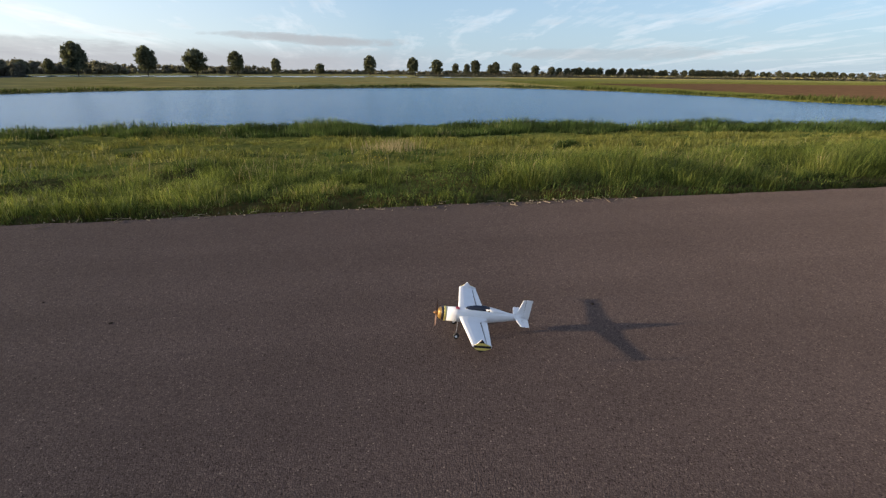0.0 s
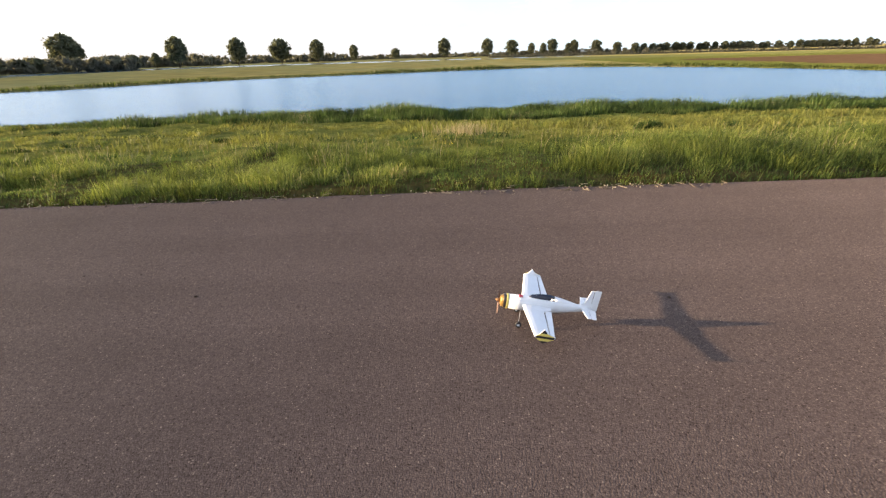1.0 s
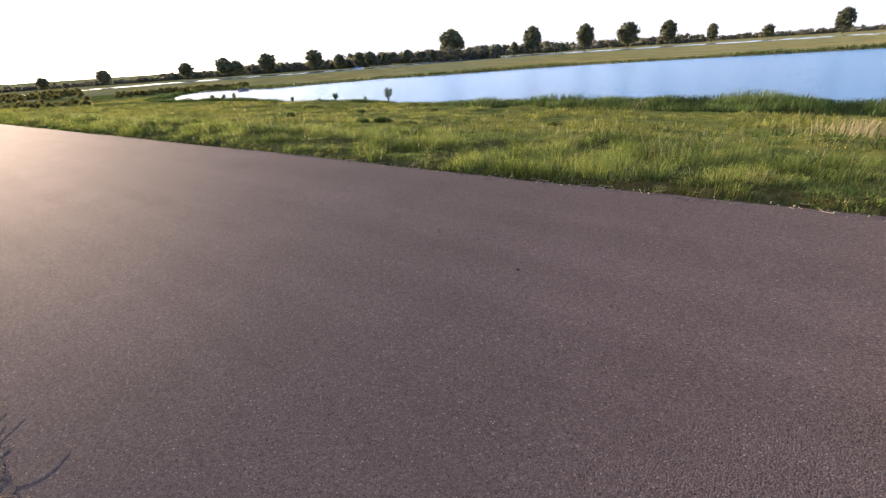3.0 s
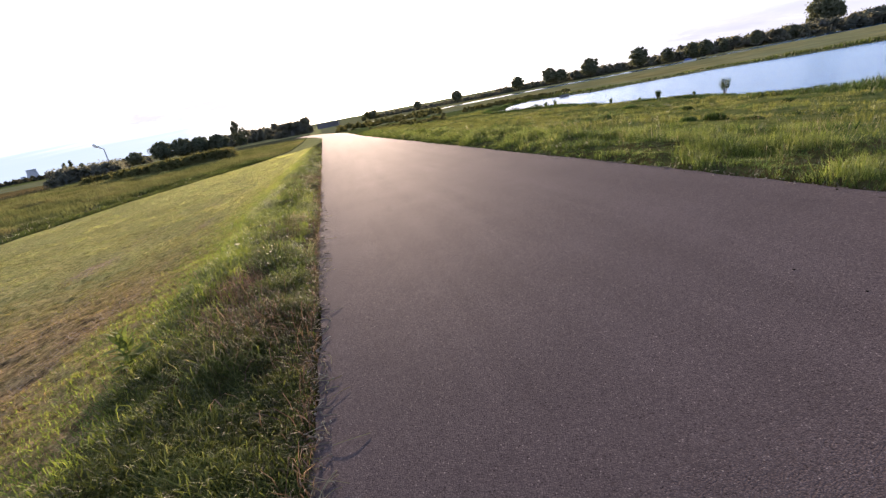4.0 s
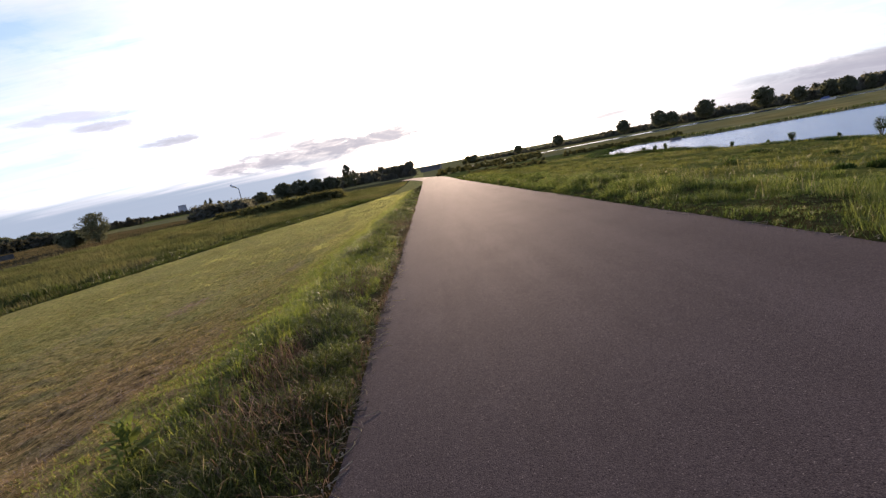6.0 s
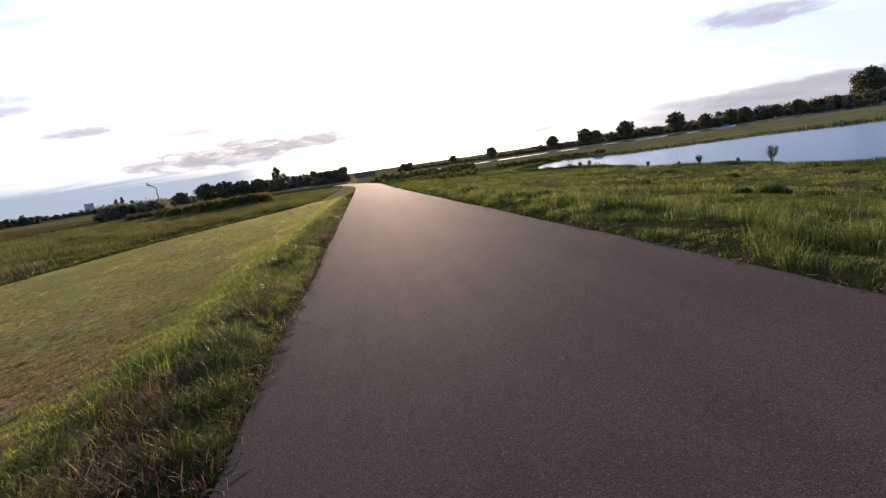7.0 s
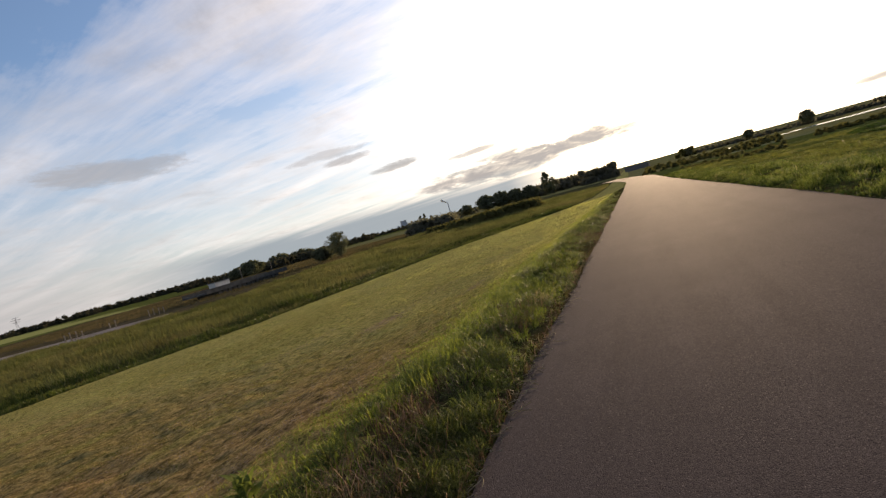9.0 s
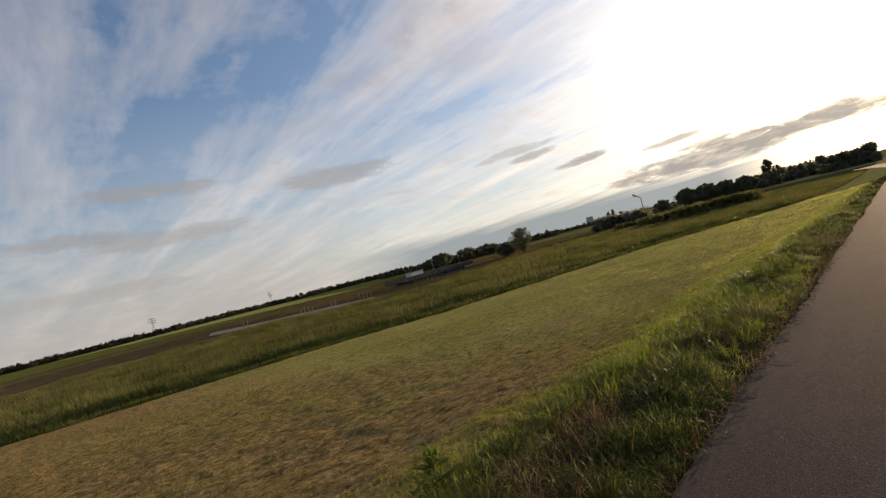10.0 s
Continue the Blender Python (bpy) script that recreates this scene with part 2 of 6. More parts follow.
def mown_material():
    """Short mown turf: green and straw in streaks along the slope, with bare brown patches."""
    m = bpy.data.materials.new("mown_turf")
    m.use_nodes = True
    n = Nodes(m.node_tree)
    where = n.add("ShaderNodeTexCoord").outputs["Object"]
    long = n.add("ShaderNodeMapping", Vector=where, Scale=(0.35, 1.0, 1.0)).outputs[0]
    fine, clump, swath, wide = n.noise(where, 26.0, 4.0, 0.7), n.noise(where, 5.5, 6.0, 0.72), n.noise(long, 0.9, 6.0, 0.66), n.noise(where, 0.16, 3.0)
    # clump and fine drive colour and relief alike: low spots come out darkest
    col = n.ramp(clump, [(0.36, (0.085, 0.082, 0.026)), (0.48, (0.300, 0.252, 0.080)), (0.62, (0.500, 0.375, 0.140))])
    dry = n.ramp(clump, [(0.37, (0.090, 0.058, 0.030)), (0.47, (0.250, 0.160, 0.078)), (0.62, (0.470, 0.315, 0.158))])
    west = n.math("MULTIPLY", n.add("ShaderNodeSeparateXYZ", Vector=where).outputs[0], -0.05)
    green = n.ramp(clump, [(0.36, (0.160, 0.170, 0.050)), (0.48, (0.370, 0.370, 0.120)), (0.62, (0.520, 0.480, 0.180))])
    col = n.mix(n.ramp(west, [(0.34, 0.0), (0.66, 0.8)]), col, green)
    col = n.mix(n.math("MULTIPLY", n.ramp(swath, [(0.32, 0.0), (0.50, 0.9)]), n.ramp(west, [(0.36, 1.0), (0.72, 0.3)])), col, dry)
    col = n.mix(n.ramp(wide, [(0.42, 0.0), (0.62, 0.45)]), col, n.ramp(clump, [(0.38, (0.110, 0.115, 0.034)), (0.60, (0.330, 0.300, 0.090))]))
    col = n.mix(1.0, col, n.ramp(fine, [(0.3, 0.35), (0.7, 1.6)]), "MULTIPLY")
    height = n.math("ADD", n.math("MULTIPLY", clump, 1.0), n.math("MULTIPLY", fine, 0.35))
    relief = n.add("ShaderNodeBump", Strength=1.0, Distance=0.16, Height=height)
    shade = n.add("ShaderNodeBsdfPrincipled", Base_Color=col, Roughness=0.95, Specular_IOR_Level=0.0, Diffuse_Roughness=0.6, Normal=relief.outputs[0])
    n.add("ShaderNodeOutputMaterial", Surface=shade.outputs[0])
    return m


ASPHALT = asphalt_material()
RIVER = water_material("river_water", 0.02, 0.10)
WATER = water_material("pond_water", 0.11, 0.22)
SOIL = surface("meadow_ground", [(0.058, 0.074, 0.022), (0.095, 0.112, 0.032), (0.150, 0.155, 0.052)], 1.6, 0.95, 0.25, 4.0, big=(0.08, (1.12, 1.05, 0.85)))
MOWN = mown_material()
PLOUGHED = surface("ploughed_ground", [(0.05, 0.033, 0.022), (0.085, 0.055, 0.036)], 0.4, 0.95, 0.05, 2.0)
PALE_FIELD = surface("pale_crop_ground", [(0.085, 0.095, 0.036), (0.115, 0.122, 0.048)], 0.05, 0.95)
REED_BED = surface("reed_ground", [(0.040, 0.044, 0.020), (0.065, 0.064, 0.030), (0.10, 0.085, 0.045)], 0.6, 0.95, 0.2, 3.0)
# Verge soil, darkened to carry the shade at the feet of the tufts.
SHADED_TURF = surface("shaded_turf_ground", [(0.022, 0.024, 0.012), (0.048, 0.046, 0.020), (0.080, 0.070, 0.034)], 7.0, 0.95, 0.05, 20.0, big=(1.1, (1.3, 1.0, 0.8)))
HEATH_GROUND = surface("far_brown_ground", [(0.045, 0.040, 0.022), (0.075, 0.060, 0.034), (0.11, 0.085, 0.05)], 0.3, 0.95, 0.2, 2.0)
PLAIN = surface("plain_ground", [(0.125, 0.130, 0.058), (0.180, 0.176, 0.078), (0.250, 0.225, 0.105)], 0.12, 0.95, 0.4, 0.8, big=(0.02, (1.2, 1.0, 0.8)))
# The darkest stops and strong mottle stand in for shadow among the tufts.
GRASS = leafy("verge_grass", [(0.0, (0.016, 0.027, 0.009)), (0.3, (0.052, 0.078, 0.018)), (0.6, (0.122, 0.156, 0.036)), (0.88, (0.200, 0.220, 0.064)), (0.96, (0.270, 0.240, 0.115)), (1.0, (0.34, 0.27, 0.16))], 1.1, 0.42, own=0.62, mottle=(3.0, 0.55))
RANK = leafy("rank_grass", [(0.0, (0.040, 0.026, 0.016)), (0.10, (0.026, 0.034, 0.012)), (0.45, (0.066, 0.094, 0.022)), (0.80, (0.130, 0.155, 0.040)), (0.93, (0.20, 0.20, 0.08)), (0.97, (0.22, 0.17, 0.10)), (1.0, (0.34, 0.28, 0.17))], 1.1, 0.52, gloss=0.22, own=0.7, rough=0.5, mottle=(1.6, 0.4))
LUSH = leafy("lush_grass", [(0.0, (0.060, 0.088, 0.018)), (0.5, (0.140, 0.182, 0.034)), (1.0, (0.24, 0.25, 0.060))], 0.8, 0.55, gloss=0.15, own=0.7, mottle=(3.0, 0.25))
MEADOW = leafy("meadow_grass", [(0.0, (0.030, 0.042, 0.012)), (0.30, (0.082, 0.098, 0.025)), (0.60, (0.150, 0.156, 0.042)), (0.85, (0.190, 0.178, 0.060)), (1.0, (0.23, 0.185, 0.10))], 0.35, 0.38, own=0.25, mottle=(1.1, 0.55))
SHORE = leafy("shore_growth", [(0.0, (0.010, 0.020, 0.008)), (0.5, (0.036, 0.066, 0.017)), (0.8, (0.084, 0.124, 0.034)), (1.0, (0.180, 0.158, 0.095))], 0.4, 0.32, mottle=(1.1, 0.55))
REED = leafy("reed_blades", [(0.0, (0.054, 0.066, 0.025)), (0.4, (0.096, 0.106, 0.041)), (0.7, (0.132, 0.126, 0.056)), (1.0, (0.175, 0.142, 0.080))], 0.10, 0.36, own=0.25, gloss=0.0, mottle=(0.35, 0.35))
HEATH = leafy("far_brown_growth", [(0.0, (0.050, 0.048, 0.026)), (0.5, (0.085, 0.072, 0.040)), (1.0, (0.125, 0.095, 0.056))], 0.05, 0.3, own=0.2, gloss=0.0)
DITCH = leafy("ditch_growth", [(0.0, (0.022, 0.032, 0.010)), (0.5, (0.056, 0.076, 0.020)), (1.0, (0.108, 0.120, 0.036))], 0.3, 0.38, own=0.4, mottle=(0.5, 0.5))
STRIP = surface("bright_crop_ground", [(0.25, 0.25, 0.08), (0.32, 0.31, 0.11)], 0.05, 0.95)
STUBBLE = leafy("short_mown_grass", [(0.0, (0.150, 0.175, 0.055)), (0.4, (0.300, 0.325, 0.105)), (0.7, (0.400, 0.405, 0.155)), (1.0, (0.470, 0.420, 0.215))], 0.6, 0.58, dry=(0.42, 0.345, 0.180), own=0.35, gloss=0.0, mottle=(4.0, 0.4))
DRIED = leafy("dried_mown_grass", [(0.0, (0.080, 0.056, 0.028)), (0.35, (0.200, 0.138, 0.066)), (0.7, (0.320, 0.222, 0.108)), (1.0, (0.450, 0.325, 0.170))], 0.8, 0.45, own=0.6, gloss=0.0, mottle=(4.5, 0.55))
DEAD = leafy("dead_grass", [(0.0, (0.045, 0.028, 0.022)), (0.6, (0.115, 0.074, 0.052)), (1.0, (0.23, 0.16, 0.115))], 0.9, 0.4, gloss=0.1, own=0.8)
FLOWER = leafy("yellow_petals", [(0.0, (0.60, 0.44, 0.03)), (1.0, (0.78, 0.62, 0.06))], 5.0, 0.3)
CUTTINGS = leafy("grey_cuttings", [(0.0, (0.13, 0.095, 0.080)), (0.5, (0.24, 0.185, 0.155)), (1.0, (0.38, 0.31, 0.26))], 3.0, 0.3, own=0.7, gloss=0.0)
STRAW = leafy("dry_seed_heads", [(0.0, (0.20, 0.165, 0.09)), (1.0, (0.32, 0.28, 0.18))], 0.5, 0.35)
# Haze of the distance is put into the leaf colour: paler and greyer.
FOLIAGE = leafy("hazy_tree_leaves", [(0.0, (0.066, 0.076, 0.052)), (0.5, (0.105, 0.116, 0.078)), (1.0, (0.150, 0.156, 0.104))], 0.15, 0.34, own=0.35, gloss=0.0)
HEDGE = leafy("hedge_leaves", [(0.0, (0.060, 0.062, 0.026)), (0.5, (0.100, 0.098, 0.040)), (1.0, (0.150, 0.132, 0.060))], 0.3, 0.4, own=0.4, gloss=0.0)
TURF = leafy("turf_clumps", [(0.0, (0.036, 0.050, 0.016)), (0.3, (0.080, 0.098, 0.028)), (0.5, (0.165, 0.145, 0.052)), (0.7, (0.270, 0.195, 0.094)), (1.0, (0.150, 0.096, 0.054))], 2.6, 0.42, own=0.3, gloss=0.0)
# Far leaves with haze and glare painted in, much lighter than bare foliage.
WOODS = leafy("hazy_woods_leaves", [(0.0, (0.080, 0.082, 0.072)), (0.5, (0.120, 0.120, 0.100)), (1.0, (0.165, 0.160, 0.125))], 0.02, 0.48, own=0.35, gloss=0.0)
DARK_WOODS = leafy("dark_woods_leaves", [(0.0, (0.040, 0.042, 0.034)), (0.5, (0.062, 0.062, 0.048)), (1.0, (0.090, 0.086, 0.062))], 0.02, 0.3, own=0.35, gloss=0.0)
# A darker copy of RANK: shade on the near shoulder is painted in.
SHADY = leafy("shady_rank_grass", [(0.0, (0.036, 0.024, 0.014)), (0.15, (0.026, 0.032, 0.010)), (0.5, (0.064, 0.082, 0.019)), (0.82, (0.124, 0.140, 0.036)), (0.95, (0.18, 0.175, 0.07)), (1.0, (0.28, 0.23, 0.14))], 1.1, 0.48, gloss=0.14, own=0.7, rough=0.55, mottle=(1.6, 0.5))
BARK = surface("bark", [(0.04, 0.032, 0.024), (0.09, 0.072, 0.055)], 6.0, 0.9, 0.02)

# ---- the lie of the land ----
ROAD_S, ROAD_N = -0.09, 5.14       # the road's edges
PLAIN_Z, WATER_Z = -2.0, -2.25


def hash01(ix, iy, seed):
    v = np.sin(ix * 127.1 + iy * 311.7 + seed * 74.7) * 43758.5453
    return v - np.floor(v)


def value_noise(x, y, scale, seed=0):
    """Smooth noise from 0 to 1 over the plan, with features of about 'scale' metres."""
    x, y = np.asarray(x, float) / scale, np.asarray(y, float) / scale
    ix, iy = np.floor(x), np.floor(y)
    fx, fy = x - ix, y - iy
    fx, fy = fx * fx * (3 - 2 * fx), fy * fy * (3 - 2 * fy)
    a, b = hash01(ix, iy, seed), hash01(ix + 1, iy, seed)
    c, d = hash01(ix, iy + 1, seed), hash01(ix + 1, iy + 1, seed)
    return (a * (1 - fx) + b * fx) * (1 - fy) + (c * (1 - fx) + d * fx) * fy


def road_z(x, y):
    """The road's surface: it falls away to the west and rises to the north."""
    x, y = np.asarray(x, float), np.asarray(y, float)
    along = np.interp(x, [-900, -170, -140, -120, -90, -60, 30, 70, 900], [-1.95, -1.95, -1.9, -1.78, -1.45, -1.08, 0.54, 0.9, 0.9])
    fade = np.interp(x, [-160, -90], [0.2, 1.0])
    return along + 0.0547 * np.clip(y, -0.4, 5.6) * fade


def mow_edge(x):
    """Where the mown slope ends, south of the road."""
    return np.interp(x, [-300, -120, -85, -71, -49, -33, -26.7, -19, -2.2, 30, 300], [-4.5, -4.5, -5.5, -8.4, -18.0, -22.2, -23.8, -27.4, -33.0, -40, -60])



EYE = (-2.4, 1.2)


def wet_land(x, y):
    """Seen from the walk's end: how far off a place is, where the reeds end there, and where the canal ends."""
    r = np.hypot(x - EYE[0], y - EYE[1])
    az = np.degrees(np.arctan2(x - EYE[0], y - EYE[1]))
    return r, np.interp(az, [-165, -160, -152, -138, -130, -124, -115], [120, 111, 85, 79, 100, 118, 150]), np.interp(az, [-161, -156, -152, -147.6, -143, -138, -130], [155, 128, 118, 109, 97, 94, 110])


POND = [(-80, 29), (-73, 28.6), (-65, 30), (-60, 31.6), (-47, 30.2), (-40, 31.4), (-36.5, 32.4), (-31, 32.0), (-26, 30.6), (-21, 31.6), (-14, 32.6), (1, 33.2), (22, 33.4), (40, 31.5), (58, 32), (78, 36),
        (88, 46), (74, 56), (68, 70), (66, 84), (58, 112), (44, 130), (29, 141), (4, 134), (-20, 122), (-45, 110), (-56, 102), (-68, 84), (-79, 76), (-84, 62), (-87, 53), (-103, 47), (-98, 41)]


def pond_depth(x, y):
    """Metres inside the pond's outline (outside: minus the distance)."""
    x, y = np.asarray(x, float), np.asarray(y, float)
    best = np.full(x.shape, 1e9)
    inside = np.zeros(x.shape, bool)
    for (ax, ay), (bx, by) in zip(POND, POND[1:] + POND[:1]):
        dx, dy = bx - ax, by - ay
        t = np.clip(((x - ax) * dx + (y - ay) * dy) / (dx * dx + dy * dy), 0, 1)
        best = np.minimum(best, np.hypot(x - ax - t * dx, y - ay - t * dy))
        inside ^= ((ay > y) != (by > y)) & (x < (bx - ax) * (y - ay) / (by - ay + 1e-12) + ax)
    return np.where(inside, best, -best)


def ground_z(x, y):
    x, y = np.asarray(x, float), np.asarray(y, float)
    south, north = road_z(x, np.full(x.shape, ROAD_S)), road_z(x, np.full(x.shape, ROAD_N))
    s_n = np.interp(y, [5.14, 5.5, 7, 10, 16, 24, 33, 900], [1, 1.02, 0.98, 0.86, 0.52, 0.2, 0.03, 0])
    u = np.clip(y / mow_edge(x), 0, 2)
    s_s = np.interp(u, [0, 0.045, 0.075, 0.12, 0.18, 0.36, 0.7, 1.0], [1.0, 1.02, 0.95, 0.82, 0.64, 0.42, 0.14, 0.0])
    z_n = PLAIN_Z + (north - PLAIN_Z) * s_n
    z_s = PLAIN_Z + (south - PLAIN_Z) * s_s
    mid = road_z(x, y) - 0.12
    z = np.where(y > ROAD_N, z_n, np.where(y < ROAD_S, z_s, mid))
    lumps = (value_noise(x, y, 3.1, 3) - 0.5) * 0.22 + (value_noise(x, y, 1.1, 4) - 0.5) * 0.13
    rough_n = np.interp(y, [5.14, 6.1], [0, 1]) * (y > ROAD_N) + np.interp(-y, [0.1, 0.8], [0, 0.35]) * (y < ROAD_S) * (y > -2)
    z = z + lumps * rough_n
    turf = ((value_noise(x, y, 0.55, 5) - 0.5) * 0.045 + (value_noise(x, y, 0.24, 6) - 0.5) * 0.040 + (value_noise(x * 0.4, y, 1.3, 7) - 0.5) * 0.05) * np.interp(-y, [1.7, 2.4], [0, 1]) * (y > mow_edge(x) + 0.5)
    z = z + turf
    ditch = np.exp(-((y - mow_edge(x) + 2.2) / 1.3) ** 2) * 0.5 * np.interp(x, [-75, -55], [0, 1])
    z = z - ditch
    # the pond's bed and bank
    deep = pond_depth(x, y)
    z = np.where(deep > -4, np.minimum(z, np.interp(deep, [-4, -0.6, 0.4, 3], [PLAIN_Z + 0.3, PLAIN_Z + 0.05, WATER_Z - 0.1, WATER_Z - 0.6])), z)
    return z


def mesh_of(name, verts, faces, material, smooth=False):
    me = bpy.data.meshes.new(name)
    me.from_pydata([tuple(v) for v in verts], [], faces)
    me.materials.append(material)
    if smooth:
        me.polygons.foreach_set("use_smooth", [True] * len(me.polygons))
    me.update()
    return me


def part(name, bm, material, parent=None, label="", smooth=False):
    """Links a bmesh as one mesh object, under its thing if there is one."""
    me = bpy.data.meshes.new(name)
    bm.normal_update()
    bm.to_mesh(me)
    bm.free()
    me.materials.append(material)
    if smooth:
        me.polygons.foreach_set("use_smooth", [True] * len(me.polygons))
    ob = new(name, me)
    ob.parent = parent
    if label:
        ob["label"] = label
    return ob


def thing(name, m, label, category, group=""):
    ob = new(name)
    ob.empty_display_size = 0.1
    ob.matrix_world = m
    return tagged(ob, label, category, group)


def steps(*runs):
    """Grid lines: runs of (start, stop, step), and a last stop."""
    out = []
    for a, b, s in runs:
        out += list(np.arange(a, b, s))
    return np.array(out + [runs[-1][1]])


def make_ground():
    xs = steps((-4500, -1500, 500), (-1500, -400, 100), (-400, -130, 15), (-130, -50, 3), (-50, -22, 1.2), (-22, -14, 0.2), (-14, 0, 0.11), (0, 6, 0.4), (6, 50, 1.5), (50, 110, 3), (110, 400, 20), (400, 1500, 100), (1500, 4500, 500))
    ys = np.concatenate([steps((-4500, -1500, 500), (-1500, -400, 100), (-400, -120, 20), (-120, -45, 5), (-45, -20, 1.2), (-20, -14, 0.3), (-14, -2, 0.11), (-2, -0.2, 0.24)), [ROAD_S, ROAD_S + 0.12, 1.5, 3.5, ROAD_N - 0.12, ROAD_N],
                         steps((5.35, 12, 0.4), (12, 44, 0.9), (44, 146, 2.5), (146, 400, 20), (400, 1500, 100), (1500, 4500, 500))])
    X, Y = np.meshgrid(xs, ys)
    Z = ground_z(X, Y)
    nx, ny = len(xs), len(ys)
    idx = np.arange(nx * ny).reshape(ny, nx)
    faces = np.stack([idx[:-1, :-1], idx[:-1, 1:], idx[1:, 1:], idx[1:, :-1]], -1).reshape(-1, 4)
    me = bpy.data.meshes.new("ground")
    me.from_pydata(np.stack([X, Y, Z], -1).reshape(-1, 3).tolist(), [], faces.tolist())
    for m in (SOIL, MOWN, PLOUGHED, PALE_FIELD, REED_BED, PLAIN, STRIP, SHADED_TURF, HEATH_GROUND):
        me.materials.append(m)
    cx = ((X[:-1, :-1] + X[1:, 1:]) / 2).ravel()
    cy = ((Y[:-1, :-1] + Y[1:, 1:]) / 2).ravel()
    kind = np.zeros(len(cx), int)
    kind[(cy > 146) | (np.abs(cx) > 130) | (cy < -230)] = 5
    kind[(cy > 46)] = 5
    kind[((cy > ROAD_N - 0.2) & (cy < 8.0 + 2.0 * (value_noise(cx, cy, 1.2, 9) - 0.5)) & (np.abs(cx) < 80)) | ((cy < ROAD_S + 0.2) & (cy >= -1.5 + 0.9 * (value_noise(cx, cy, 0.7, 8) - 0.5)) & (np.abs(cx) < 80))] = 7
    edge = mow_edge(cx)
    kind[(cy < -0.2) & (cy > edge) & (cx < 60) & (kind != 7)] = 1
    kind[(cy <= edge) & (cy > -230) & (cx > -200)] = 4
    kind[(cx > 55) & (cy > 46) & (cy < 240)] = 0
    kind[(cx > 80) & (cy > 66) & (cy < 190)] = 2
    kind[(cx > 40) & (cx < 900) & (cy >= 240) & (cy < 340)] = 3
    kind[(cy < edge - 45) & (cy > -280) & (cx > -130)] = 8
    kind[(cy < -215) & (cy > -1500) & (cx > -600)] = 0
    kind[(cy < -195) & (cy > -1400) & (cx < -138 - 0.27 * (cy + 201)) & (cx > -172 + 0.3 * (cy + 301))] = 6
    me.polygons.foreach_set("material_index", kind)
    me.polygons.foreach_set("use_smooth", np.ones(len(kind), bool))
    me.update()
    tagged(new("ground", me), "rolling green dyke and flat grassy plain out to the horizon", "ground", kind="structure")


def make_road():
    xs = steps((-175, -60, 4), (-60, -15, 1), (-15, 8, 0.25), (8, 60, 3))
    cols = 12
    verts, faces = [], []
    rnd = random.Random(5)
    for x in xs:
        a = ROAD_S + rnd.uniform(-0.035, 0.03) + 0.03 * math.sin(x * 0.9)
        b = ROAD_N + rnd.uniform(-0.02, 0.02) + 0.03 * math.sin(x * 0.7 + 1)
        bend = -0.0016 * max(0.0, -100 - x) ** 2
        for j in range(cols + 1):
            y = a + (b - a) * j / cols
            z = float(road_z(x, y))
            if j in (0, cols):
                z -= 0.012
            verts.append((x, y + bend, z))
        verts.append((x, b + 0.01 + bend, float(road_z(x, b)) - 0.09))
        verts.append((x, a - 0.01 + bend, float(road_z(x, a)) - 0.09))
    w = cols + 3
    for i in range(len(xs) - 1):
        for j in range(w):
            k = (j + 1) % w
            faces.append((i * w + j, (i + 1) * w + j, (i + 1) * w + k, i * w + k))
    faces.append(tuple(range(w)))
    faces.append(tuple(reversed(range((len(xs) - 1) * w, len(xs) * w))))
    me = mesh_of("road", verts, faces, ASPHALT)
    bm = bmesh.new()
    bm.from_mesh(me)
    bmesh.ops.recalc_face_normals(bm, faces=bm.faces)
    bm.to_mesh(me)
    bm.free()
    tagged(new("road", me), "straight single-lane dyke road of worn brown-grey asphalt", "road", kind="structure")


def sheet(name, outline, z, material, label, category):
    bm = bmesh.new()
    top = [bm.verts.new((x, y, z)) for x, y in outline]
    face = bm.faces.new(top)
    if face.normal.z < 0:
        bmesh.ops.reverse_faces(bm, faces=[face])
    bm.normal_update()
    ob = part(name, bm, material)
    return tagged(ob, label, category, kind="structure")


make_ground()
make_road()
grown = []
cx0, cy0 = sum(p[0] for p in POND) / len(POND), sum(p[1] for p in POND) / len(POND)
for px, py in POND:
    d = math.hypot(px - cx0, py - cy0)
    grown.append((px + (px - cx0) / d * 3, py + (py - cy0) / d * 3))
sheet("pond_water", grown, WATER_Z, WATER, "rippled blue pond reflecting the evening sky", "water")

# ---- grass ----
rng = np.random.default_rng(7)


